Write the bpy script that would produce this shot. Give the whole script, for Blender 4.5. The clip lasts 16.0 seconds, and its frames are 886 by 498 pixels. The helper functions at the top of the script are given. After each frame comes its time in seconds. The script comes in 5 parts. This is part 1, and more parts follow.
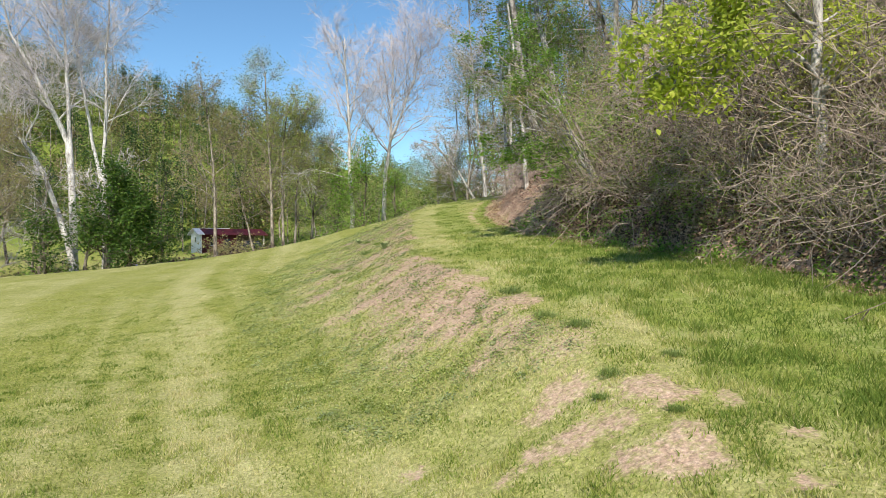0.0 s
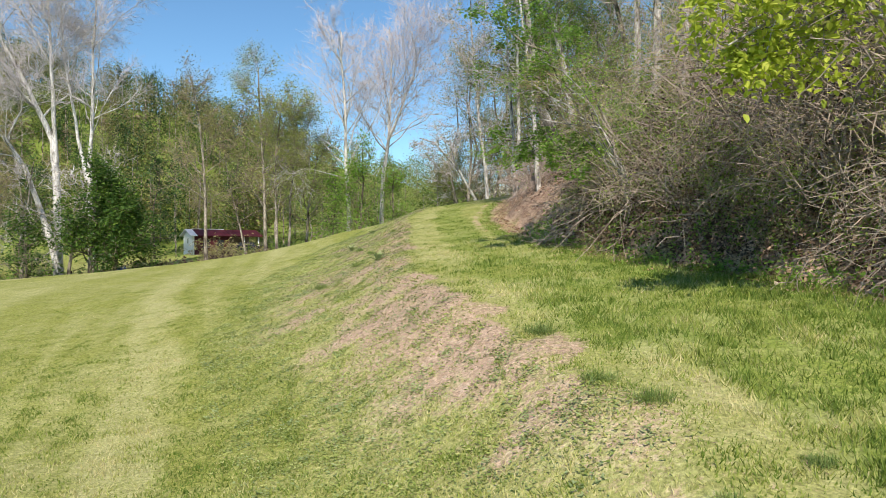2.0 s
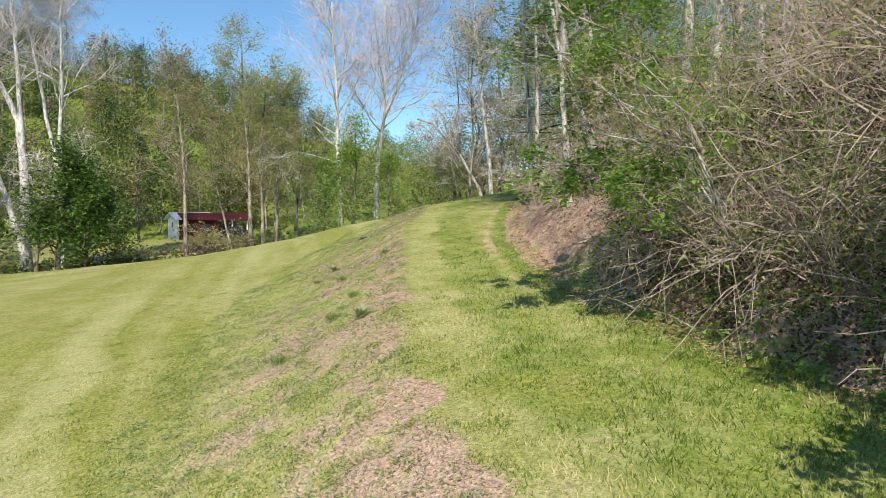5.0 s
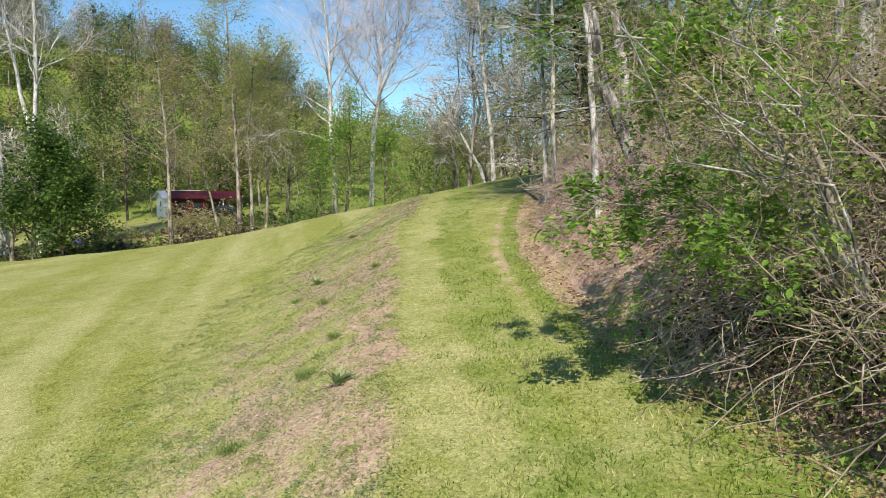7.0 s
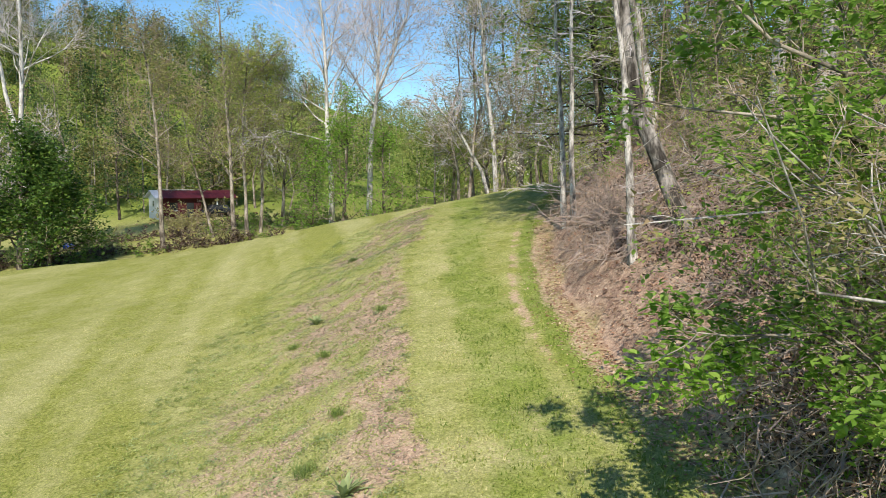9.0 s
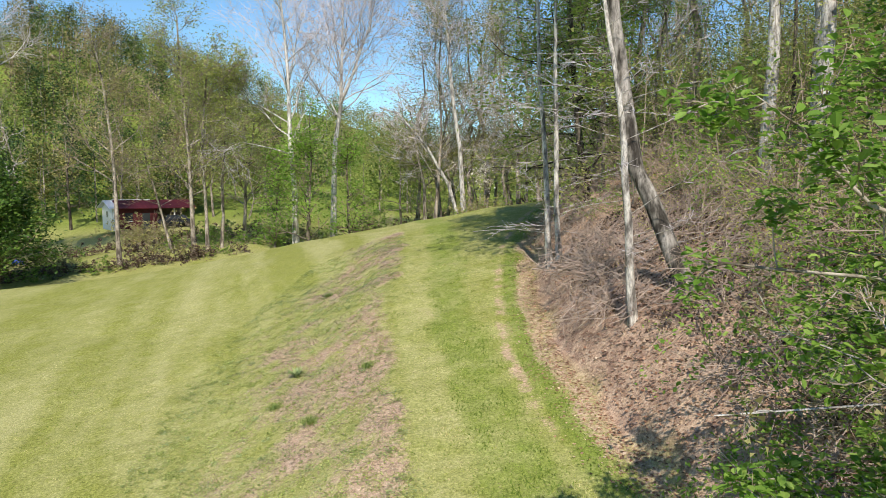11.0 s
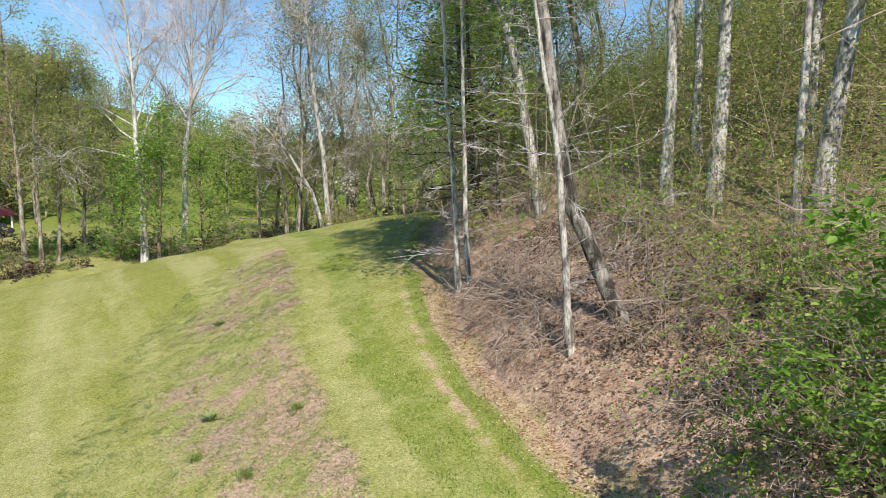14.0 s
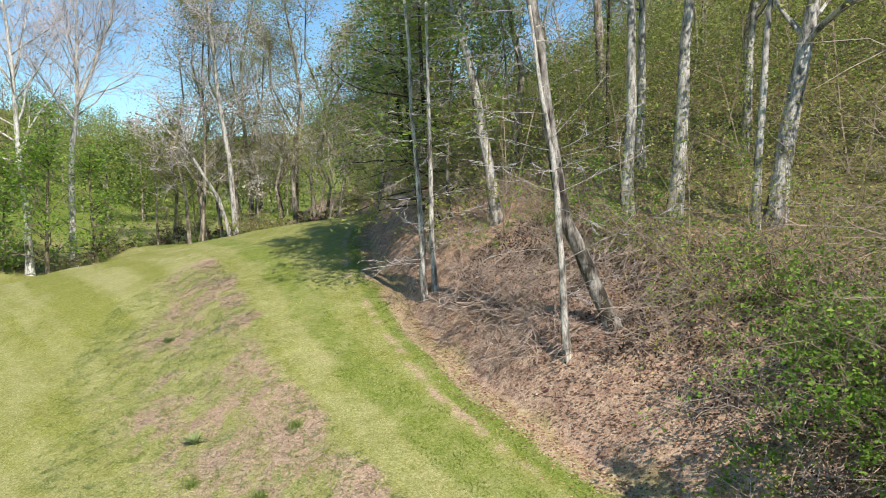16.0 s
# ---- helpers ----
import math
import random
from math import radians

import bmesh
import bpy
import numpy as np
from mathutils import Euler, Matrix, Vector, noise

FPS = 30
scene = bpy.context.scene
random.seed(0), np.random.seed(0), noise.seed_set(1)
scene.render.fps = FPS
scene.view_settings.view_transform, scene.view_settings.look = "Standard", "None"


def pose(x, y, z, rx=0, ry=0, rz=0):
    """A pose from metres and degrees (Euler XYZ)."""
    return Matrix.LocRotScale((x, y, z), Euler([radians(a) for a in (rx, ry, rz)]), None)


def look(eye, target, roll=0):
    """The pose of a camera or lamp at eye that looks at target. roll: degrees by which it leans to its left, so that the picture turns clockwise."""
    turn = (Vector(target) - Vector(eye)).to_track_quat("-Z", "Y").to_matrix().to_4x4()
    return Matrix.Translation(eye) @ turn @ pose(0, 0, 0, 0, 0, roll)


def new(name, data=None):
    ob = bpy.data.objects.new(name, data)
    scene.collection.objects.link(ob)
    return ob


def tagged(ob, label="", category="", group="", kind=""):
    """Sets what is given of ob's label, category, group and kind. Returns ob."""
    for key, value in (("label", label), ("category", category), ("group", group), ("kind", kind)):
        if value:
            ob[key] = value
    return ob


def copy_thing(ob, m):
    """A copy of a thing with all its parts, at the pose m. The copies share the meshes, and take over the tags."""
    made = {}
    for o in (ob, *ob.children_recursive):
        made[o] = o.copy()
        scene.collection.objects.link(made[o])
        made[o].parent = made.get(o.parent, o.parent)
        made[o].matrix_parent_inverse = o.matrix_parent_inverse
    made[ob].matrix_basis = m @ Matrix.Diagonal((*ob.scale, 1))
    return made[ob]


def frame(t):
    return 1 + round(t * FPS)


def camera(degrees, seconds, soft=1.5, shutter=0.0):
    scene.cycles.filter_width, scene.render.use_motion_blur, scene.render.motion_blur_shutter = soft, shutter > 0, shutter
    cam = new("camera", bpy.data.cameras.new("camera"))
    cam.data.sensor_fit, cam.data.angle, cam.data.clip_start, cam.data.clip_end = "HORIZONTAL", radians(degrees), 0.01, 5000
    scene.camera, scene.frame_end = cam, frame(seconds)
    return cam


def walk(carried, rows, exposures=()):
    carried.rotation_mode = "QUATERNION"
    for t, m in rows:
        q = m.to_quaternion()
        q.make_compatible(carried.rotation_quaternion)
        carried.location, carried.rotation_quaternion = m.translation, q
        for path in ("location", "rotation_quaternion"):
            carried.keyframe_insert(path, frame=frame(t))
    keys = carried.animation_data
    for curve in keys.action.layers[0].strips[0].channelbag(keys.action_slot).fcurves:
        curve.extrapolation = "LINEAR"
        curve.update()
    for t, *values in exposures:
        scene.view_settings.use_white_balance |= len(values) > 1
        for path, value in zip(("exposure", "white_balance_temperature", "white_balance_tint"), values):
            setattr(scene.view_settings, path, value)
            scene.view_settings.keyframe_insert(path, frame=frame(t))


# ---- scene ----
cam = camera(64.1, 16.0, 0.8)
METRES, EYE, TILT, LEAN, TURN = 20.0, 2.0, 0.0, 0.0, 0.0
ROWS = [
    (0.0, 0.0, 0.0, 0.0, 0.0, 0.0, -0.0),
    (0.5, -0.0014, 0.0305, 0.0006, -0.01, 0.0, -0.04),
    (1.0, -0.0031, 0.0653, 0.003, -0.02, -0.01, -0.06),
    (1.5, -0.004, 0.1032, 0.0084, -0.04, -0.01, -0.09),
    (2.0, -0.0049, 0.1436, 0.0158, -0.08, -0.02, -0.12),
    (2.5, -0.0064, 0.1849, 0.0261, -0.11, -0.04, -0.16),
    (3.0, -0.0083, 0.2269, 0.0379, -0.13, -0.02, -0.19),
    (3.5, -0.0102, 0.2699, 0.0513, -0.17, -0.04, -0.21),
    (6.0, -0.0148, 0.4893, 0.1171, -0.35, -3.89, -0.22),
    (6.5, -0.0154, 0.5325, 0.1285, -0.37, -4.29, -0.19),
    (7.0, -0.0164, 0.5709, 0.1398, -0.41, -4.49, -0.18),
    (7.5, -0.0187, 0.602, 0.1512, -0.43, -4.71, -0.14),
    (8.0, -0.0231, 0.6265, 0.162, -0.49, -4.92, -0.15),
    (8.5, -0.0283, 0.6466, 0.1743, -0.54, -5.13, -0.12),
    (9.0, -0.0352, 0.6623, 0.1901, -0.76, -5.17, -0.16),
    (11.5, -0.0775, 0.7057, 0.2561, -5.92, -5.22, 0.07),
    (12.0, -0.0902, 0.7103, 0.2636, -8.17, -5.22, 0.05),
    (12.5, -0.1051, 0.7145, 0.269, -10.42, -5.21, 0.0),
    (13.0, -0.1202, 0.719, 0.2736, -12.61, -5.23, 0.01),
    (13.5, -0.1376, 0.7232, 0.2784, -14.74, -5.27, 0.05),
    (14.0, -0.1592, 0.7275, 0.2825, -16.88, -5.29, 0.03),
    (14.5, -0.1859, 0.734, 0.2867, -19.12, -5.3, 0.04),
    (15.0, -0.2156, 0.7416, 0.2903, -21.57, -5.28, 0.04),
    (15.5, -0.2466, 0.7493, 0.2936, -24.11, -5.26, 0.09),
    (16.0, -0.2772, 0.7576, 0.2979, -26.49, -5.3, 0.16),
]
walk(cam, [(t, pose(0, 0, EYE, TILT, LEAN, TURN) @ pose(METRES * x, METRES * y, METRES * z, 90 + pitch, roll, yaw)) for t, x, y, z, yaw, pitch, roll in ROWS])

# ---- light ----
SUN_TO = Vector((-0.06, -0.82, 0.77)).normalized()
world = bpy.data.worlds.new("daylight")
scene.world = world
world.use_nodes = True
wn = world.node_tree.nodes
sky = wn.new("ShaderNodeTexSky")
sky.sky_type = "NISHITA"
sky.sun_disc = False
sky.sun_elevation = math.asin(SUN_TO.z)
sky.sun_rotation = math.atan2(SUN_TO.x, SUN_TO.y)
sky.air_density, sky.dust_density, sky.ozone_density = 0.9, 0.0, 0.9
wn["Background"].inputs["Strength"].default_value = 0.11
tint = wn.new("ShaderNodeMix")
tint.data_type, tint.blend_type = "RGBA", "MULTIPLY"
tint.inputs[0].default_value = 1.0
tint.inputs[7].default_value = (0.8, 1.09, 1.22, 1)
world.node_tree.links.new(sky.outputs["Color"], tint.inputs[6])
world.node_tree.links.new(tint.outputs[2], wn["Background"].inputs["Color"])
sun = new("sun", bpy.data.lights.new("sun", "SUN"))
sun.data.energy, sun.data.angle, sun.data.color = 5.5, radians(0.53), (1.0, 0.89, 0.745)
sun.matrix_world = look((60, -40, 90), Vector((60, -40, 90)) - SUN_TO)
scene.view_settings.exposure = 0.25


# ---- materials ----
def node_mat(name, rough=0.85, spec=0.2):
    m = bpy.data.materials.new(name)
    m.use_nodes = True
    b = m.node_tree.nodes["Principled BSDF"]
    b.inputs["Roughness"].default_value = rough
    b.inputs["Specular IOR Level"].default_value = spec
    return m, m.node_tree.nodes, m.node_tree.links, b


def ramp(nodes, stops):
    r = nodes.new("ShaderNodeValToRGB")
    while len(r.color_ramp.elements) < len(stops):
        r.color_ramp.elements.new(0.5)
    for el, (p, c) in zip(r.color_ramp.elements, stops):
        el.position, el.color = p, (*c, 1)
    return r


def noise_node(nodes, links, scale, detail=4, rough=0.55, vec=None):
    n = nodes.new("ShaderNodeTexNoise")
    n.inputs["Scale"].default_value, n.inputs["Detail"].default_value = scale, detail
    n.inputs["Roughness"].default_value = rough
    if vec is not None:
        links.new(vec, n.inputs["Vector"])
    return n


def mix(nodes, links, fac, a, b, kind="MIX"):
    m = nodes.new("ShaderNodeMix")
    m.data_type, m.blend_type = "RGBA", kind
    for sock, val in ((m.inputs[0], fac), (m.inputs[6], a), (m.inputs[7], b)):
        if hasattr(val, "is_output"):
            links.new(val, sock)
        elif isinstance(val, tuple):
            sock.default_value = (*val, 1)
        else:
            sock.default_value = val
    return m.outputs[2]


def bump(nodes, links, b, height, strength, dist):
    n = nodes.new("ShaderNodeBump")
    n.inputs["Strength"].default_value, n.inputs["Distance"].default_value = strength, dist
    links.new(height, n.inputs["Height"])
    links.new(n.outputs["Normal"], b.inputs["Normal"])


def plain_mat(name, low, high, scale, rough=0.8, spec=0.2, metal=0.0, bump_at=0.3):
    m, n, l, b = node_mat(name, rough, spec)
    co = n.new("ShaderNodeTexCoord").outputs["Object"]
    t = noise_node(n, l, scale, 6, 0.65, co)
    r = ramp(n, [(0.3, low), (0.7, high)])
    l.new(t.outputs["Fac"], r.inputs["Fac"])
    l.new(r.outputs["Color"], b.inputs["Base Color"])
    b.inputs["Metallic"].default_value = metal
    bump(n, l, b, t.outputs["Fac"], bump_at, 0.02)
    return m


def bark_mat(name, dark, mid, light, scale=3.0, blotch=0.5):
    """Bark with large blotches and fine upright cracks."""
    m, n, l, b = node_mat(name, 0.9, 0.15)
    co = n.new("ShaderNodeTexCoord").outputs["Object"]
    mp = n.new("ShaderNodeMapping")
    mp.inputs["Scale"].default_value = (1, 1, 0.35)
    l.new(co, mp.inputs["Vector"])
    big = noise_node(n, l, scale, 3, 0.6, mp.outputs["Vector"])
    fine = noise_node(n, l, scale * 4.5, 7, 0.75, mp.outputs["Vector"])
    r = ramp(n, [(blotch - 0.1, dark), (blotch, mid), (blotch + 0.09, light)])
    l.new(big.outputs["Fac"], r.inputs["Fac"])
    r2 = ramp(n, [(0.36, (0.22, 0.21, 0.2)), (0.56, (1.05, 1.05, 1.05))])
    l.new(fine.outputs["Fac"], r2.inputs["Fac"])
    l.new(mix(n, l, 0.75, r.outputs["Color"], r2.outputs["Color"], "MULTIPLY"), b.inputs["Base Color"])
    bump(n, l, b, fine.outputs["Fac"], 0.6, 0.03)
    return m


def leaf_mat(name, stops, trans=0.52):
    """Thin leaves: colour varies leaf by leaf, some light comes through."""
    m, n, l, b = node_mat(name, 0.55, 0.25)
    geo = n.new("ShaderNodeNewGeometry")
    r = ramp(n, stops)
    l.new(geo.outputs["Random Per Island"], r.inputs["Fac"])
    big = noise_node(n, l, 0.5, 2, 0.5, geo.outputs["Position"])
    shade = ramp(n, [(0.35, (0.75, 0.78, 0.8)), (0.65, (1.1, 1.08, 1.0))])
    l.new(big.outputs["Fac"], shade.inputs["Fac"])
    col = mix(n, l, 1.0, r.outputs["Color"], shade.outputs["Color"], "MULTIPLY")
    l.new(col, b.inputs["Base Color"])
    tr = n.new("ShaderNodeBsdfTranslucent")
    l.new(col, tr.inputs["Color"])
    ms = n.new("ShaderNodeMixShader")
    ms.inputs[0].default_value = trans
    l.new(b.outputs["BSDF"], ms.inputs[1])
    l.new(tr.outputs["BSDF"], ms.inputs[2])
    l.new(ms.outputs["Shader"], n["Material Output"].inputs["Surface"])
    return m


M_SYC = bark_mat("sycamore_bark", (0.2, 0.19, 0.17), (0.46, 0.45, 0.43), (0.66, 0.65, 0.64), 1.6, 0.44)
M_PALE = bark_mat("pale_bark", (0.14, 0.135, 0.125), (0.33, 0.32, 0.31), (0.53, 0.515, 0.5), 5.0, 0.47)
M_SAP = bark_mat("sapling_bark", (0.15, 0.14, 0.13), (0.38, 0.36, 0.34), (0.56, 0.54, 0.51), 6.0, 0.47)
M_GREY = bark_mat("grey_bark", (0.1, 0.085, 0.07), (0.25, 0.22, 0.18), (0.4, 0.36, 0.31), 3.0, 0.48)
M_BROWN = bark_mat("brown_bark", (0.07, 0.06, 0.047), (0.15, 0.128, 0.1), (0.27, 0.235, 0.19), 3.0, 0.48)
M_STICK = plain_mat("dead_sticks", (0.2, 0.15, 0.13), (0.52, 0.425, 0.37), 3.0)
M_ASH = bark_mat("ash_grey_bark", (0.05, 0.045, 0.04), (0.2, 0.187, 0.172), (0.36, 0.34, 0.32), 4.0, 0.5)
M_DARK = bark_mat("dark_bark", (0.03, 0.025, 0.02), (0.07, 0.06, 0.05), (0.16, 0.14, 0.11), 4.0, 0.5)
M_TWIG = plain_mat("bare_twigs", (0.16, 0.12, 0.09), (0.36, 0.3, 0.24), 1.5)
M_HAZE = plain_mat("budding_twigs", (0.4, 0.37, 0.4), (0.62, 0.58, 0.62), 0.8)
M_CANE = plain_mat("dead_canes", (0.05, 0.036, 0.03), (0.54, 0.45, 0.38), 3.5)
M_LIME = leaf_mat("lime_leaves", [(0.0, (0.36, 0.46, 0.06)), (0.5, (0.54, 0.63, 0.1)), (1.0, (0.68, 0.72, 0.17))], 0.6)
M_SPRING = leaf_mat("spring_leaves", [(0.0, (0.2, 0.265, 0.065)), (0.5, (0.35, 0.415, 0.115)), (1.0, (0.53, 0.56, 0.21))])
M_GREEN = leaf_mat("green_leaves", [(0.0, (0.11, 0.19, 0.04)), (0.6, (0.22, 0.35, 0.07)), (1.0, (0.37, 0.48, 0.12))], 0.55)
M_DEEP = leaf_mat("evergreen_leaves", [(0.0, (0.025, 0.06, 0.02)), (0.6, (0.05, 0.11, 0.035)), (1.0, (0.1, 0.17, 0.05))], 0.25)
M_OLIVE = leaf_mat("budding_leaves", [(0.0, (0.22, 0.205, 0.085)), (0.5, (0.36, 0.35, 0.14)), (0.85, (0.48, 0.45, 0.22)), (1.0, (0.38, 0.27, 0.17))], 0.5)
M_RUST = leaf_mat("red_buds", [(0.0, (0.25, 0.13, 0.07)), (1.0, (0.42, 0.29, 0.17))], 0.4)
M_HOLLY = leaf_mat("dark_green_leaves", [(0.0, (0.035, 0.08, 0.02)), (0.6, (0.085, 0.17, 0.03)), (1.0, (0.19, 0.3, 0.055))], 0.35)
M_BLOOM = leaf_mat("white_blossom", [(0.0, (0.62, 0.58, 0.55)), (1.0, (0.85, 0.82, 0.8))], 0.3)
# near-black leaves: thicket shade put into the colour; also on the creek brush
M_SHADE_MULCH = leaf_mat("shade_and_dead_leaves", [(0.0, (0.035, 0.025, 0.018)), (0.7, (0.1, 0.065, 0.045)), (1.0, (0.22, 0.15, 0.1))], 0.05)
M_FRESH = leaf_mat("fresh_leaves", [(0.0, (0.12, 0.25, 0.035)), (0.5, (0.25, 0.43, 0.07)), (1.0, (0.42, 0.59, 0.15))], 0.58)
M_CREAM = leaf_mat("cream_buds", [(0.0, (0.3, 0.29, 0.15)), (1.0, (0.5, 0.48, 0.28))], 0.4)
M_FAR_OLIVE = leaf_mat("far_olive_leaves", [(0.0, (0.135, 0.128, 0.045)), (0.6, (0.255, 0.255, 0.083)), (1.0, (0.375, 0.345, 0.15))], 0.3)
M_FAR_GREEN = leaf_mat("far_green_leaves", [(0.0, (0.075, 0.128, 0.03)), (0.6, (0.165, 0.24, 0.053)), (1.0, (0.3, 0.375, 0.09))], 0.3)
M_FAR_BROWN = leaf_mat("far_brown_twigs", [(0.0, (0.15, 0.112, 0.068)), (1.0, (0.36, 0.285, 0.18))], 0.2)
M_LITTER = leaf_mat("fallen_leaves", [(0.0, (0.15, 0.075, 0.05)), (0.35, (0.36, 0.2, 0.14)), (0.7, (0.52, 0.36, 0.27)), (1.0, (0.68, 0.55, 0.44))], 0.25)


# ---- mesh helpers ----
def mesh_np(name, v, f, mat, attrs=None, smooth=False):
    v, f = np.asarray(v, np.float32), np.asarray(f, np.int32)
    me = bpy.data.meshes.new(name)
    k = f.shape[1]
    me.vertices.add(len(v))
    me.vertices.foreach_set("co", v.ravel())
    me.loops.add(f.size)
    me.loops.foreach_set("vertex_index", f.ravel())
    me.polygons.add(len(f))
    me.polygons.foreach_set("loop_start", np.arange(0, f.size, k, dtype=np.int32))
    me.polygons.foreach_set("use_smooth", np.full(len(f), smooth))
    for key, val in (attrs or {}).items():
        a = me.attributes.new(key, "FLOAT", "POINT")
        a.data.foreach_set("value", np.asarray(val, np.float32))
    me.materials.append(mat)
    me.update(calc_edges=True)
    return me


def thing(name, label, category, at=(0, 0, 0), group="", kind=""):
    ob = new(name)
    ob.location = at
    return tagged(ob, label, category, group, kind)


def part_np(name, v, f, mat, parent, label="", smooth=False):
    ob = new(name, mesh_np(name, v, f, mat, None, smooth))
    ob.parent = parent
    return tagged(ob, label) if label else ob


def part(name, bm, mat, parent, label=""):
    me = bpy.data.meshes.new(name)
    bm.to_mesh(me)
    bm.free()
    me.materials.append(mat)
    ob = new(name, me)
    ob.parent = parent
    return tagged(ob, label) if label else ob


def tubes(lines):
    """Quads of tapering tubes. lines: (points, radii, sides)."""
    sets, vs, fs, base = {}, [], [], 0
    for p, r, s in lines:
        sets.setdefault((len(p), s), []).append((p, r))
    for (n, s), group in sets.items():
        p = np.array([g[0] for g in group], float)
        r = np.array([g[1] for g in group], float)
        t = np.gradient(p, axis=1)
        t /= np.linalg.norm(t, axis=2, keepdims=True) + 1e-9
        ref = np.where(np.abs(t[..., 2:3]) > 0.8, np.array([1.0, 0, 0]), np.array([0, 0, 1.0]))
        ref = np.broadcast_to(ref[:, :1], t.shape)
        a = np.cross(t, ref)
        a /= np.linalg.norm(a, axis=2, keepdims=True) + 1e-9
        b = np.cross(t, a)
        ang = np.arange(s) * 2 * np.pi / s
        ring = a[:, :, None] * np.cos(ang)[None, None, :, None] + b[:, :, None] * np.sin(ang)[None, None, :, None]
        v = p[:, :, None] + ring * r[:, :, None, None]
        m = len(group)
        i = np.arange(m)[:, None, None] * n * s
        j = np.arange(n - 1)[None, :, None] * s
        k = np.arange(s)[None, None, :]
        k2 = (k + 1) % s
        f = np.stack([i + j + k, i + j + k2, i + j + s + k2, i + j + s + k], -1).reshape(-1, 4) + base
        vs.append(v.reshape(-1, 3))
        fs.append(f)
        base += m * n * s
    return np.concatenate(vs), np.concatenate(fs)


def leaves(rng, at, size, flat=0.3, slim=0.6, corners=3):
    """One small pointed leaf for each place in at, of three or four corners."""
    at = np.asarray(at)
    n = len(at)
    u = rng.normal(size=(n, 3))
    u[:, 2] *= 1 - flat
    u /= np.linalg.norm(u, axis=1, keepdims=True)
    w = rng.normal(size=(n, 3))
    w[:, 2] *= 1 - flat
    w -= (w * u).sum(1, keepdims=True) * u
    w /= np.linalg.norm(w, axis=1, keepdims=True) + 1e-9
    s = size * rng.uniform(0.6, 1.35, (n, 1))
    if corners == 3:
        v = np.stack([at - w * slim * 0.5 * s, at + w * slim * 0.5 * s, at + u * s], 1).reshape(-1, 3)
        return v, np.arange(3 * n).reshape(-1, 3)
    v = np.stack([at, at + (u * 0.5 + w * slim * 0.5) * s, at + u * s, at + (u * 0.5 - w * slim * 0.5) * s], 1).reshape(-1, 3)
    return v, np.arange(4 * n).reshape(-1, 4)


def folded_leaves(rng, at, size, flat=0.3, slim=0.7):
    """One leaf of two halves, folded along its rib, for each place in at."""
    at = np.asarray(at)
    n = len(at)
    u = rng.normal(size=(n, 3))
    u[:, 2] = u[:, 2] * (1 - flat) - 0.25
    u /= np.linalg.norm(u, axis=1, keepdims=True)
    w = np.cross(u, np.array([0, 0, 1.0]) + rng.normal(0, 0.45 * (1 - flat) + 0.15, (n, 3)))
    w /= np.linalg.norm(w, axis=1, keepdims=True) + 1e-9
    up = np.cross(w, u)
    s = size * rng.uniform(0.6, 1.35, (n, 1))
    h = w * slim * 0.5 * s
    lift = up * 0.12 * s
    v = np.stack([at, at + u * 0.3 * s + h * 0.85 + lift, at + u * 0.68 * s + h * 0.75 + lift, at + u * s, at + u * 0.68 * s - h * 0.75 + lift, at + u * 0.3 * s - h * 0.85 + lift], 1)
    i = np.arange(n)[:, None] * 6
    f = np.concatenate([i + np.array([0, 1, 2, 3]), i + np.array([0, 3, 4, 5])])
    return v.reshape(-1, 3), f


def unit(v):
    return v / (np.linalg.norm(v) + 1e-9)


def wander(rng, p, d, length, segs, wig, up):
    pts = [np.array(p, float)]
    d = unit(np.array(d, float))
    for _ in range(segs):
        d = unit(d + rng.normal(0, wig, 3) + np.array([0, 0, up]))
        pts.append(pts[-1] + d * length / segs)
    return pts


def along(pts, t):
    x = t * (len(pts) - 1)
    i = min(int(x), len(pts) - 2)
    return pts[i] + (pts[i + 1] - pts[i]) * (x - i), unit(pts[i + 1] - pts[i])


def aside(rng, d, angle, level=0.0):
    """A direction at an angle to d; level draws it towards the horizontal."""
    o = rng.normal(size=3)
    o = unit(o - (o @ d) * d)
    out = d * math.cos(angle) + o * math.sin(angle)
    out[2] *= 1 - level
    return unit(out)


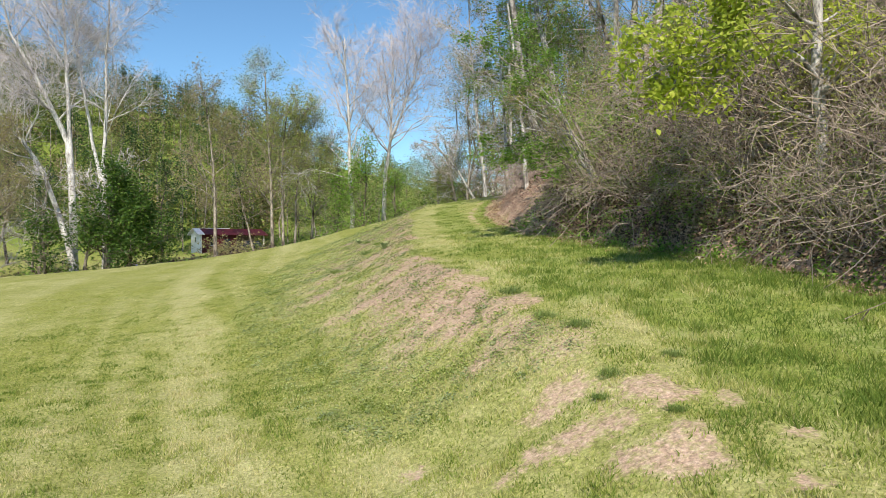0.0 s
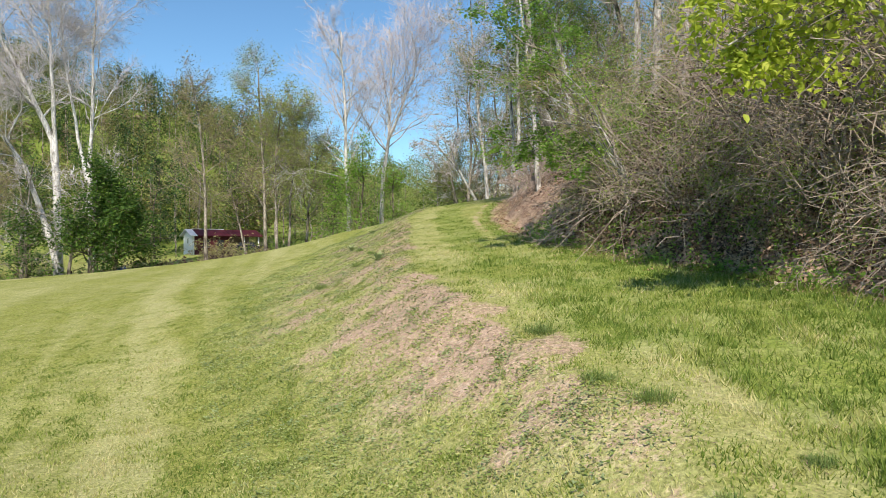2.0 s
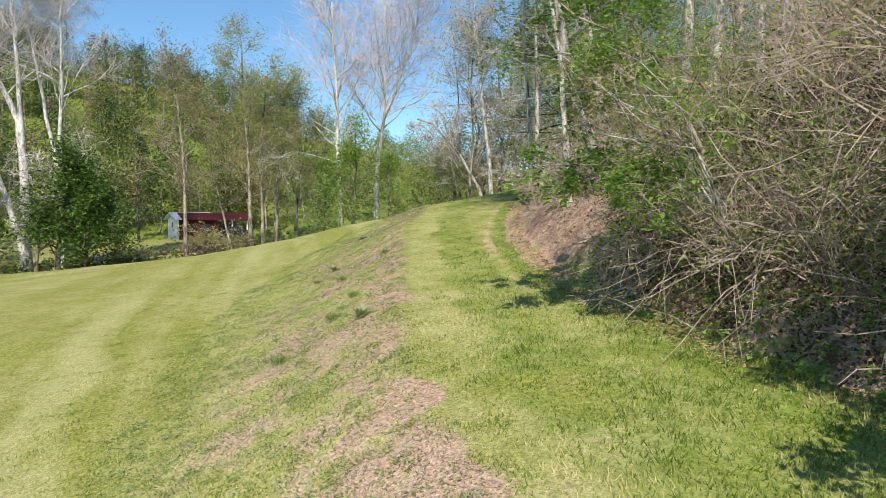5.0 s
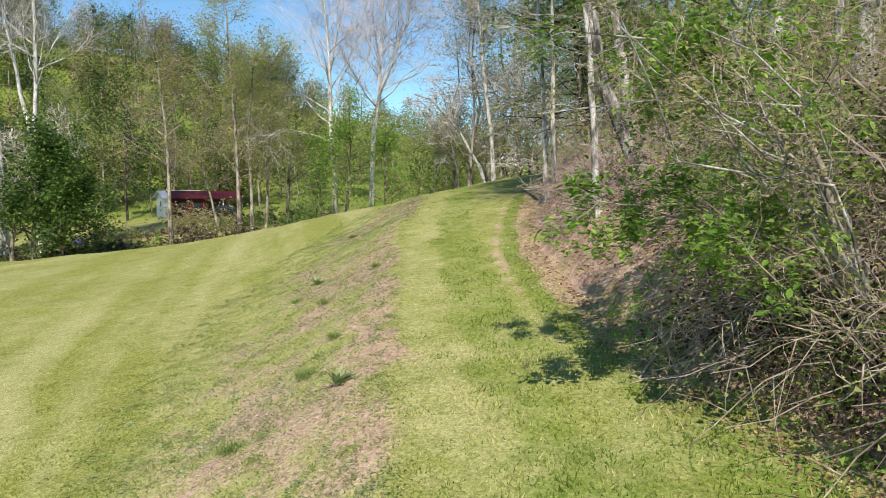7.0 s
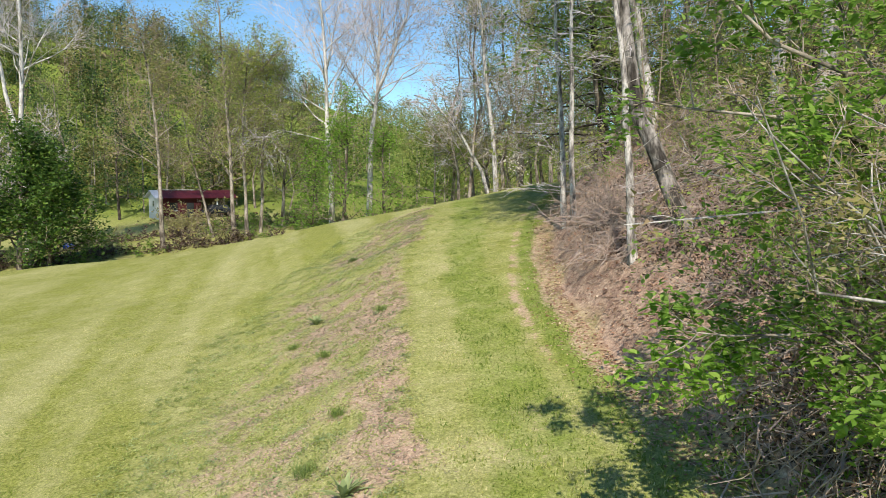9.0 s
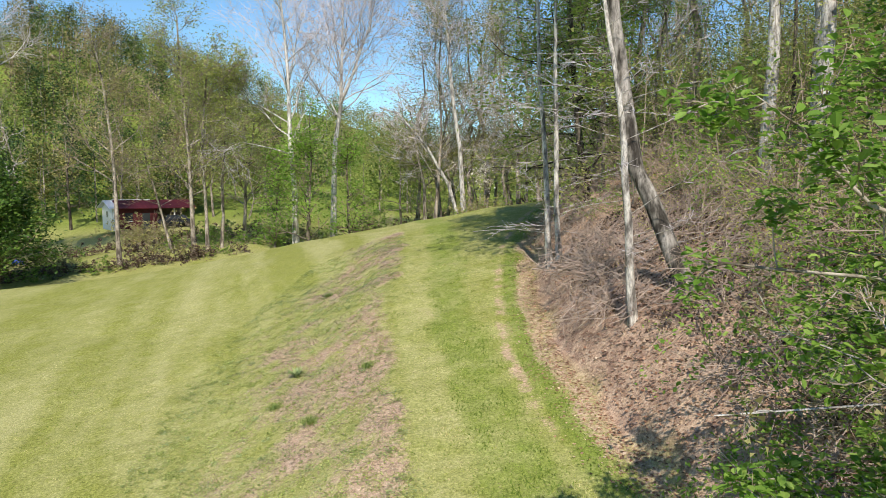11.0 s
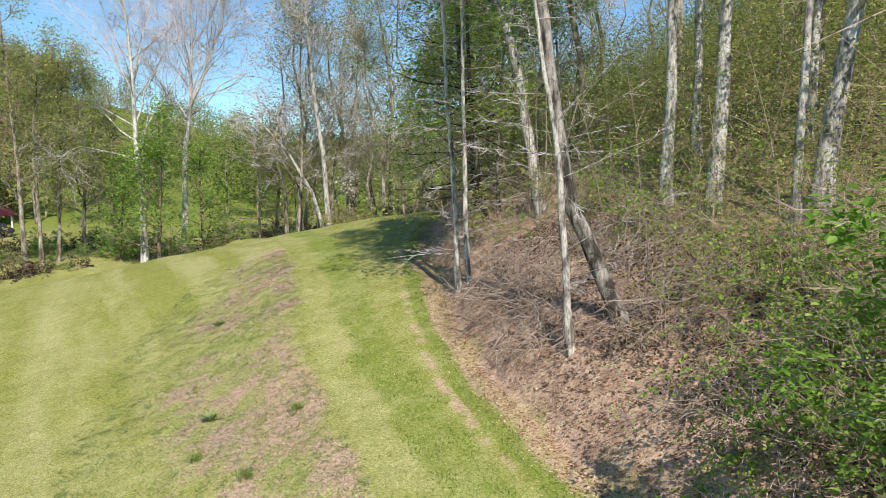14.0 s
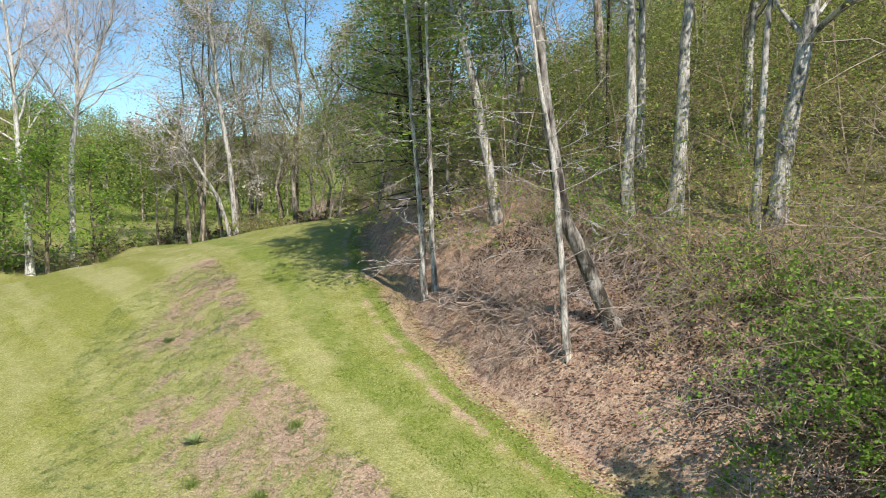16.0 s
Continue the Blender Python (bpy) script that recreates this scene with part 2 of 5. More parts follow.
def grow(rng, trunk, r0, r1, limbs=12, start=0.3, reach=4.0, angle=60, up=0.12, sub=(5, 4), twig=0.4,
         bushy=0.5, top=0.5, wig=0.16, thin=0.008, hang=0.0, stout=0.4, level=0.0):
    """Limbs, branches and twigs on one trunk line. Returns tube lists for wood and twigs, and the twig lines."""
    trunk = [np.array(p, float) for p in trunk]
    n = len(trunk)
    wood = [(trunk, np.linspace(r0, r1, n) * np.where(np.arange(n) == 0, 1.25, 1.0), 9)]
    fine, tips = [], []
    for _ in range(limbs):
        t = rng.uniform(start, 1.0)
        p, d = along(trunk, t)
        k = (t - start) / (1 - start)
        ln = reach * (1 - top * k) * rng.uniform(0.65, 1.2)
        r = max(thin * 2, (r0 + (r1 - r0) * t) * stout * rng.uniform(0.7, 1.3))
        limb = wander(rng, p, aside(rng, d, radians(angle * rng.uniform(0.75, 1.2))), ln, 5, wig, up)
        wood.append((limb, np.linspace(r, thin * 1.5, 6), 5))
        for _ in range(sub[0]):
            t2 = rng.uniform(0.2, 1.0)
            p2, d2 = along(limb, t2)
            br = wander(rng, p2, aside(rng, d2, radians(rng.uniform(25, 65)), level), ln * bushy * (1.1 - 0.5 * t2) * rng.uniform(0.6, 1.2), 3, wig * 1.2, up * 0.7 - hang)
            rb = max(thin * 1.3, r * (1 - t2) * 0.45)
            fine.append((br, np.linspace(rb, thin, 4), 4 if rb > thin * 2 else 3))
            for _ in range(sub[1]):
                t3 = rng.uniform(0.15, 1.0)
                p3, d3 = along(br, t3)
                tw = wander(rng, p3, aside(rng, d3, radians(rng.uniform(20, 60)), level), ln * bushy * twig * rng.uniform(0.6, 1.3), 1, wig * 1.3, up * 0.5 - hang)
                fine.append((tw, np.array([thin, thin * 0.5]), 3))
                tips.append(tw)
    return wood, fine, tips


def leaf_places(rng, tips, per, jitter):
    """Places along the twig lines, about `per` on each."""
    if not tips or per <= 0:
        return np.zeros((0, 3))
    lines = np.array(tips)
    which = np.repeat(np.arange(len(lines)), rng.poisson(per, len(lines)))
    x = rng.uniform(0.15, 1, len(which)) * (lines.shape[1] - 1)
    i = np.minimum(x.astype(int), lines.shape[1] - 2)
    out = lines[which, i] + (lines[which, i + 1] - lines[which, i]) * (x - i)[:, None]
    return out + rng.normal(0, jitter, out.shape)


def make_tree(name, label, trunks, at, bark=M_GREY, twigs=M_TWIG, crown=None, leaf=0.16, per=2.0, jitter=0.12,
              flat=0.62, seed=1, group="", category="tree", split=False, folded=False, **how):
    """A tree with its trunk lines (points, r0, r1) given from its foot at `at`, grown limbs, twigs and leaves."""
    rng = np.random.default_rng(seed)
    ob = thing(name, label, category, at, group)
    fine, tips = [], []
    for pts, r0, r1 in trunks:
        w, f, t = grow(rng, pts, r0, r1, **how)
        if split:
            main = part_np("trunk", *tubes(w[:1]), bark, ob, smooth=True)
            for line in w[1:]:
                part_np("limb", *tubes([line]), bark, main, smooth=True)
        else:
            part_np("trunk", *tubes(w), bark, ob, smooth=True)
        fine += f
        tips += t
    if fine:
        tagged(part_np("twig_mass", *tubes(fine), twigs, ob), kind="stuff")
    if crown is not None:
        spots = leaf_places(rng, tips, per, jitter)
        if len(spots):
            tagged(part_np("crown", *(folded_leaves if folded else leaves)(rng, spots, leaf, flat), crown, ob), kind="stuff")
    return ob


def make_shrub(name, label, at, seed, stems=30, height=2.0, spread=0.8, arch=-0.1, lean=(0, 0), cane=M_CANE, leafm=None,
               per=1.0, leaf=0.09, thick=0.011, forks=4, category="shrub", group="", foot=0.35, folded=False):
    rng = np.random.default_rng(seed)
    ob = thing(name, label, category, at, group)
    lines, tips = [], []
    for _ in range(stems):
        a = rng.uniform(0, 2 * np.pi)
        p = np.array([math.cos(a), math.sin(a), 0]) * foot * rng.uniform(0, 1) - np.array([0, 0, 0.1])
        d = unit(np.array([math.cos(a) * spread + lean[0], math.sin(a) * spread + lean[1], 1.0]) + rng.normal(0, 0.25, 3))
        ln = height * rng.uniform(0.55, 1.25)
        st = wander(rng, p, d, ln, 7, 0.27, arch * 0.8)
        r = thick * rng.uniform(0.5, 1.4)
        lines.append((st, np.linspace(r, r * 0.35, 8), 3))
        for _ in range(forks):
            t = rng.uniform(0.25, 1)
            p2, d2 = along(st, t)
            tw = wander(rng, p2, aside(rng, d2, radians(rng.uniform(25, 75))), ln * rng.uniform(0.12, 0.36), 2, 0.35, arch * 0.6)
            lines.append((tw, np.linspace(r * 0.55, r * 0.25, 3), 3))
            tips.append(tw)
    tagged(part_np("cane_tangle", *tubes(lines), cane, ob), kind="stuff")
    if leafm is not None:
        spots = leaf_places(rng, tips, per, 0.06)
        if len(spots):
            tagged(part_np("foliage", *(folded_leaves if folded else leaves)(rng, spots, leaf, 0.35), leafm, ob), kind="stuff")
    return ob


def make_heap(name, label, at, seed, sticks, radius, thick, mat, group):
    """Dead sticks and twigs lying over one another."""
    rng = np.random.default_rng(seed)
    ob = thing(name, label, "brush heap", at, group)
    lines = []
    for _ in range(sticks):
        a, q = rng.uniform(0, 6.28), radius * rng.random() ** 0.6
        h = rng.uniform(0, 0.35) * (1 - q / radius) + 0.03
        d = unit(np.array([rng.normal(), rng.normal(), rng.normal(0, 0.16)]))
        ln = rng.uniform(0.4, 1.5)
        st = wander(rng, np.array([q * math.cos(a), q * math.sin(a), h]) - d * ln / 2, d, ln, 4, 0.16, -0.01)
        r = thick * rng.uniform(0.4, 1.5)
        lines.append((st, np.linspace(r, r * 0.4, 5), 4))
        for _ in range(4):
            p, e = along(st, rng.uniform(0.2, 1))
            lines.append((wander(rng, p, aside(rng, e, rng.uniform(0.4, 1.0)), ln * rng.uniform(0.15, 0.4), 2, 0.2, 0), np.array([r * 0.5, r * 0.4, r * 0.25]), 3))
    tagged(part_np("dead_wood", *tubes(lines), mat, ob), kind="stuff")
    return ob


# ---- the lie of the land ----
RT = np.random.default_rng(11).uniform(-1, 1, (256, 256))


def vnoise(x, y, scale, shift=0):
    x, y = np.asarray(x, float) / scale + shift * 17.3, np.asarray(y, float) / scale + shift * 9.1
    i, j = np.floor(x).astype(int), np.floor(y).astype(int)
    u, v = x - i, y - j
    u, v = u * u * (3 - 2 * u), v * v * (3 - 2 * v)
    g = lambda a, b: RT[a % 256, b % 256]
    return (g(i, j) * (1 - u) + g(i + 1, j) * u) * (1 - v) + (g(i, j + 1) * (1 - u) + g(i + 1, j + 1) * u) * v


def sstep(a, b, x):
    t = np.clip((np.asarray(x, float) - a) / (b - a), 0, 1)
    return t * t * (3 - 2 * t)


LANE_Y = [-300, -60, -20, 0, 7, 9, 11, 13, 19, 26, 33, 38, 44, 50, 56, 62, 70, 80, 110, 300]
LANE_Z = [-6.0, -4.0, -1.8, -0.1, 0.75, 1.12, 1.4, 1.55, 2.15, 2.93, 3.81, 4.5, 4.95, 4.92, 4.7, 4.05, 3.15, 2.8, 2.2, 2.5]
BROW_Y = [-60, 0, 7, 10, 13, 16, 19, 26, 33, 40, 46, 56, 70, 110]
BROW_X = [5, 3.2, 2.0, 1.2, 0.25, -0.4, -0.9, -1.2, -1.5, -0.9, -0.8, -1.0, -2.0, -2.0]
DROP_Y = [-60, 0, 7, 13, 19, 26, 33, 42, 50, 62, 110]
DROP_H = [0.2, 0.4, 1.13, 1.73, 1.93, 1.95, 2.33, 2.75, 2.7, 2.2, 3.0]
DROP_W = [2.6, 2.6, 1.75, 2.1, 3.4, 3.4, 3.5, 5.1, 8.8, 11, 9]
TOE_Y = [-60, 0, 7, 12, 16, 20, 25, 29, 34, 38, 45, 52, 60, 70, 110, 300]
TOE_X = [12, 8, 7, 5.9, 4.2, 2.9, 2.4, 2.2, 2.8, 3.5, 5.5, 9, 12, 12, 18, 110]
FALL_Y, FALL_K = [0, 20, 35, 50, 64, 90], [0.035, 0.05, 0.06, 0.085, 0.075, 0.035]
TILT_Y, TILT_K = [0, 12, 20, 30, 40, 52, 62, 80], [0, 0.075, 0.07, 0.095, 0.125, 0.087, 0.023, 0]
RIDGE = [(-420, 120, 90), (-170, 200, 68), (-98, 225, 47), (-57, 300, 38), (-8, 400, 24), (160, 470, 42)]


def soft_interp(y, ys, zs, h=2.0):
    return (np.interp(y - h, ys, zs) + 2 * np.interp(y, ys, zs) + np.interp(y + h, ys, zs)) / 4


def brow(y):
    return soft_interp(y, BROW_Y, BROW_X)


def toe(y):
    return soft_interp(y, TOE_Y, TOE_X)


def land(x, y):
    x, y = np.asarray(x, float), np.asarray(y, float)
    zl = soft_interp(y, LANE_Y, LANE_Z)
    d, e = brow(y) - x, x - toe(y)
    dd = np.maximum(d, 0)
    left = soft_interp(y, DROP_Y, DROP_H) * (1 - np.exp(-(dd / soft_interp(y, DROP_Y, DROP_W)) ** 1.4)) + soft_interp(y, FALL_Y, FALL_K) * np.clip(dd - 6, 0, 40)
    left = left + 1.5 * sstep(57, 70, y) * sstep(0.3, 4.5, dd)
    z = zl - left + soft_interp(y, TILT_Y, TILT_K) * (np.clip(-d, -2, 5) - 2)
    valley = np.clip(1.75 + 0.11 * (x + 16), -1.9, 2.2)
    k = sstep(55, 79, y) * sstep(3, 13, d)
    z = z * (1 - k) + valley * k
    z = z + 0.12 * np.clip(-d, 0, 14) * sstep(40, 50, y) * sstep(85, 62, y)
    ee = np.maximum(e, 0)
    z = z + 1.3 * (1 - np.exp(-ee / 1.15)) + 0.42 * np.minimum(ee, 90) + 0.15 * np.clip(ee - 90, 0, 300)
    far = np.zeros_like(z)
    for (ax, ay, ah), (bx, by, bh) in zip(RIDGE[:-1], RIDGE[1:]):
        t = np.clip(((x - ax) * (bx - ax) + (y - ay) * (by - ay)) / ((bx - ax) ** 2 + (by - ay) ** 2), 0, 1)
        dist = np.hypot(x - ax - t * (bx - ax), y - ay - t * (by - ay))
        far = np.maximum(far, (ah + t * (bh - ah)) * np.exp(-(dist / 72) ** 2))
    z = z + far * sstep(100, 150, y + 0.4 * np.abs(x))
    z = z + 1.2 * np.exp(-((x + 32) / 10) ** 2 - ((y - 105) / 7) ** 2)
    near = sstep(90, 30, np.hypot(x, y - 25))
    z = z + near * (0.05 * vnoise(x, y, 1.7) + 0.025 * vnoise(x, y, 0.45, 2) + 0.07 * sstep(0.2, 1.5, e) * vnoise(x, y, 0.8, 3))
    return z


MOW_Y = [-60, 0, 9.4, 20, 30, 50, 74, 110]
MOW_X = [8, 0.5, -2.9, -7.0, -10.5, -14.5, -18, -22]


def ground_z(x, y):
    return float(land(np.array([x]), np.array([y]))[0])


FACE_Y, FACE_W = [3, 6, 9, 13, 17, 22, 30, 40, 46, 52], [0.5, 0.8, 1.3, 2.2, 2.8, 3.3, 4.0, 3.7, 2.2, 1.0]
# bare patches near the start: place and half widths
BARE = ((1.31, 7.26, 0.3, 0.4), (1.94, 6.84, 0.36, 0.3), (2.2, 6.6, 0.22, 0.22), (1.31, 6.4, 0.42, 0.3), (1.7, 5.66, 0.45, 0.26), (1.0, 7.08, 0.22, 0.25),
        (2.5, 7.8, 0.14, 0.26), (0.55, 9.04, 0.28, 0.22), (1.01, 9.3, 0.34, 0.7), (-0.52, 12.04, 0.3, 0.22), (1.44, 8.34, 0.16, 0.4), (2.58, 6.38, 0.14, 0.16),
        (2.83, 5.48, 0.2, 0.15), (-0.25, 7.02, 0.14, 0.14), (0.57, 6.16, 0.16, 0.12), (2.48, 4.74, 0.2, 0.16), (1.92, 5.3, 0.3, 0.16), (0.95, 10.7, 0.4, 0.8), (0.35, 12.8, 0.4, 0.9))


def cover(x, y):
    """What covers the ground: bare soil, fallen leaves, dry grass, lush grass (0 to 1 each)."""
    d, e = brow(y) - x, x - toe(y)
    n1, n2, n3, n4 = vnoise(x, y, 0.9, 5), vnoise(x, y, 0.33, 6), vnoise(x, y, 3.2, 7), vnoise(x, y, 0.17, 8)
    rough = 0.6 * n1 + 0.4 * n2
    wide = np.interp(y, FACE_Y, FACE_W)
    face = sstep(-0.2, 0.3, d + 0.35 * n1) * sstep(0.7, -1.1, d - wide + 0.9 * n3 + 0.6 * n1 + 0.3 * n2) * sstep(3, 6.5, y) * sstep(52, 43, y)
    crown = sstep(1.3, 0.3, d + 0.25 * n1)
    soil = face * (0.5 + 0.2 * crown * sstep(7, 12, y) + 0.95 * rough + 0.35 * n4 + 0.2 * n3) * (0.55 + 0.45 * sstep(7, 12, y))
    soil = soil + 0.2 * sstep(0.45, 0.8, rough) * sstep(7, 1, d)
    for px, py, rx, ry in BARE:
        q = np.hypot((x - px) / rx, (y - py) / ry)
        soil = np.maximum(soil, 0.66 * sstep(1.2, 0.4, q + 1.2 * rough + 0.5 * n4))
    foot = sstep(-0.7, -0.4, e + 0.25 * n1) * sstep(20, 24, y) * sstep(48, 42, y)
    soil = np.maximum(soil, 0.6 * foot)
    rut = sstep(0.2, 0.05, np.abs(e + 1.15 + 0.1 * n3 + 0.05 * n2)) * sstep(22, 26, y) * sstep(52, 44, y) * sstep(-0.45, 0.25, vnoise(x, y, 1.1, 31) + 0.6 * n2)
    soil = np.maximum(soil, 0.62 * rut)
    litter = sstep(-0.35, 0.2, e + 0.35 * rough)
    # the mown field in uneven swaths
    mow = soft_interp(y, MOW_Y, MOW_X, 4.0) - x
    swath = vnoise(mow + 0.25 * n3, y / 60.0, 0.95, 12)
    streak = vnoise(mow, y / 14.0, 0.34, 13) * 0.6 + vnoise(mow, y / 9.0, 0.15, 14) * 0.4
    field = sstep(-0.9, 1.3, d - wide + 0.5 * n3)
    dry = field * (0.24 + 0.12 * sstep(0, 3, d - wide) + 0.5 * swath + 0.4 * streak + 0.22 * n3 + 0.12 * n1)
    dry = dry + 0.22 * sstep(15, 8, y) * field
    dry = dry + 0.5 * sstep(0.75, 0.35, np.abs(mow + 0.25 * n3)) * sstep(36, 26, y) * field
    dry = dry + (1 - field) * sstep(-0.2, 0.2, d) * (0.78 + 0.35 * n1 + 0.25 * n2)
    # the lane: a pale margin, a green wheel track, a paler middle, a green edge
    far = sstep(15, 23, y)
    lane = sstep(0.1, -0.3, d) * sstep(0.1, -0.3, e)
    margin = sstep(-1.25, -0.8, d + 0.15 * n1)
    track = sstep(-0.85, -1.15, d + 0.2 * n1) * sstep(-2.4, -1.95, d + 0.2 * n1)
    edge = sstep(-1.08, -0.95, e + 0.1 * n1) * sstep(-0.35, -0.6, e + 0.2 * n2)
    lush_far = np.clip(0.5 * track + 0.6 * edge + 0.24 + 0.2 * n1, 0, 1)
    lush_near = sstep(-0.4, -1.0, d + 0.4 * n1) * (0.75 + 0.45 * n1 + 0.3 * n3)
    lush = lane * np.clip(lush_far * far + lush_near * (1 - far), 0, 1)
    dry_far = 0.42 + 0.2 * margin - 0.22 * track - 0.3 * edge + 0.25 * n1 + 0.2 * n2 + 0.15 * n3
    dry_near = 0.13 + 0.3 * n1 + 0.25 * n3 + 0.15 * n2 + 0.3 * margin
    dry = dry + lane * (dry_far * far + dry_near * (1 - far))
    verge = sstep(-1.6, -0.7, e) * sstep(0.2, -0.2, e) * sstep(24, 15, y)
    lush = np.clip(lush + 0.6 * verge, 0, 1)
    wood = np.maximum(sstep(112, 128, y + 0.1 * np.abs(x)), sstep(4, 9, e))
    litter, lush, dry = litter * (1 - 0.92 * wood), np.maximum(lush, wood), dry * (1 - wood)
    dry = np.maximum(dry, sstep(1.2, 0.6, np.hypot((x + 40) / 6, (y - 97) / 5)))
    return np.clip(soil * (1 - litter), 0, 1), litter, np.clip(dry, 0, 1), lush, wood * sstep(1, 5, e)


def axis(lo, hi, step, end_lo, end_hi, growth):
    c = list(np.arange(lo, hi + step / 2, step))
    s = step
    while c[-1] < end_hi:
        s *= growth
        c.append(c[-1] + s)
    s = step
    while c[0] > end_lo:
        s *= growth
        c.insert(0, c[0] - s)
    return np.array(c)


def ground_mat():
    m, n, l, b = node_mat("meadow_ground", 0.95, 0.08)
    pos = n.new("ShaderNodeNewGeometry").outputs["Position"]

    def attr(key):
        a = n.new("ShaderNodeAttribute")
        a.attribute_name = key
        return a.outputs["Fac"]

    fine = noise_node(n, l, 14, 6, 0.7, pos)
    patch = noise_node(n, l, 11, 8, 0.85, pos)
    tiny = noise_node(n, l, 32, 5, 0.75, pos)
    g = ramp(n, [(0.34, (0.125, 0.146, 0.032)), (0.5, (0.242, 0.264, 0.063)), (0.66, (0.35, 0.36, 0.11))])
    l.new(fine.outputs["Fac"], g.inputs["Fac"])
    dr = ramp(n, [(0.3, (0.265, 0.272, 0.1)), (0.55, (0.4, 0.395, 0.18)), (0.72, (0.535, 0.5, 0.28))])
    l.new(fine.outputs["Fac"], dr.inputs["Fac"])
    lu = ramp(n, [(0.3, (0.115, 0.17, 0.03)), (0.7, (0.225, 0.295, 0.06))])
    l.new(fine.outputs["Fac"], lu.inputs["Fac"])
    so = ramp(n, [(0.3, (0.29, 0.2, 0.15)), (0.5, (0.48, 0.345, 0.26)), (0.7, (0.61, 0.48, 0.385))])
    l.new(fine.outputs["Fac"], so.inputs["Fac"])
    li = ramp(n, [(0.3, (0.3, 0.2, 0.15)), (0.5, (0.53, 0.385, 0.295)), (0.7, (0.66, 0.52, 0.41))])
    l.new(fine.outputs["Fac"], li.inputs["Fac"])
    c = mix(n, l, attr("lush"), g.outputs["Color"], lu.outputs["Color"])
    patchy = noise_node(n, l, 2.7, 5, 0.7, pos)
    d2 = n.new("ShaderNodeMath")
    d2.operation = "MULTIPLY_ADD"
    l.new(patchy.outputs["Fac"], d2.inputs[0])
    d2.inputs[1].default_value, d2.inputs[2].default_value = 1.6, -0.8
    d3 = n.new("ShaderNodeMath")
    d3.use_clamp = True
    l.new(attr("dry"), d3.inputs[0])
    l.new(d2.outputs[0], d3.inputs[1])
    c = mix(n, l, d3.outputs[0], c, dr.outputs["Color"])
    sm = n.new("ShaderNodeMath")
    sm.operation = "MULTIPLY_ADD"
    l.new(patch.outputs["Fac"], sm.inputs[0])
    sm.inputs[1].default_value = 6.5
    sm.inputs[2].default_value = -3.7
    s2 = n.new("ShaderNodeMath")
    s2.operation = "MULTIPLY_ADD"
    s2.use_clamp = True
    l.new(attr("soil"), s2.inputs[0])
    s2.inputs[1].default_value = 2.0
    l.new(sm.outputs[0], s2.inputs[2])
    c = mix(n, l, s2.outputs[0], c, so.outputs["Color"])
    dk = ramp(n, [(0.38, (0.5, 0.42, 0.42)), (0.6, (1.05, 1.03, 1.0))])
    l.new(patchy.outputs["Fac"], dk.inputs["Fac"])
    c = mix(n, l, attr("litter"), c, mix(n, l, 0.8, li.outputs["Color"], dk.outputs["Color"], "MULTIPLY"))
    mould = ramp(n, [(0.35, (0.09, 0.08, 0.04)), (0.65, (0.25, 0.21, 0.11))])
    l.new(patchy.outputs["Fac"], mould.inputs["Fac"])
    c = mix(n, l, attr("wood"), c, mould.outputs["Color"])
    sp = ramp(n, [(0.35, (0.36, 0.38, 0.36)), (0.62, (1.25, 1.25, 1.22))])
    l.new(tiny.outputs["Fac"], sp.inputs["Fac"])
    l.new(mix(n, l, 0.7, c, sp.outputs["Color"], "MULTIPLY"), b.inputs["Base Color"])
    ad = n.new("ShaderNodeMath")
    l.new(tiny.outputs["Fac"], ad.inputs[0])
    l.new(fine.outputs["Fac"], ad.inputs[1])
    bump(n, l, b, ad.outputs[0], 0.5, 0.02)
    return m


def blade_mat():
    m, n, l, b = node_mat("grass_blades", 0.6, 0.2)
    a = n.new("ShaderNodeAttribute")
    a.attribute_name = "dry"
    r = ramp(n, [(0.0, (0.13, 0.2, 0.032)), (0.4, (0.29, 0.345, 0.075)), (0.7, (0.45, 0.45, 0.17)), (1.0, (0.6, 0.54, 0.3))])
    l.new(a.outputs["Fac"], r.inputs["Fac"])
    l.new(r.outputs["Color"], b.inputs["Base Color"])
    tr = n.new("ShaderNodeBsdfTranslucent")
    l.new(r.outputs["Color"], tr.inputs["Color"])
    ms = n.new("ShaderNodeMixShader")
    ms.inputs[0].default_value = 0.35
    l.new(b.outputs["BSDF"], ms.inputs[1])
    l.new(tr.outputs["BSDF"], ms.inputs[2])
    l.new(ms.outputs["Shader"], n["Material Output"].inputs["Surface"])
    return m


M_GROUND, M_BLADE = ground_mat(), blade_mat()
gx = axis(-10, 7, 0.13, -2600, 2600, 1.1)
gy = axis(3, 52, 0.17, -2600, 2600, 1.1)
GX, GY = np.meshgrid(gx, gy)
gv = np.stack([GX, GY, land(GX, GY)], -1).reshape(-1, 3)
nx, ny = len(gx), len(gy)
gi = np.arange(nx * ny).reshape(ny, nx)
gf = np.stack([gi[:-1, :-1], gi[:-1, 1:], gi[1:, 1:], gi[1:, :-1]], -1).reshape(-1, 4)
so, li, dr, lu, wo = cover(gv[:, 0], gv[:, 1])
ground = new("ground", mesh_np("ground", gv, gf, M_GROUND, {"soil": so, "litter": li, "dry": dr, "lush": lu, "wood": wo}, True))
tagged(ground, "mown grassy slope with bare soil and leaf litter", "ground", kind="structure")


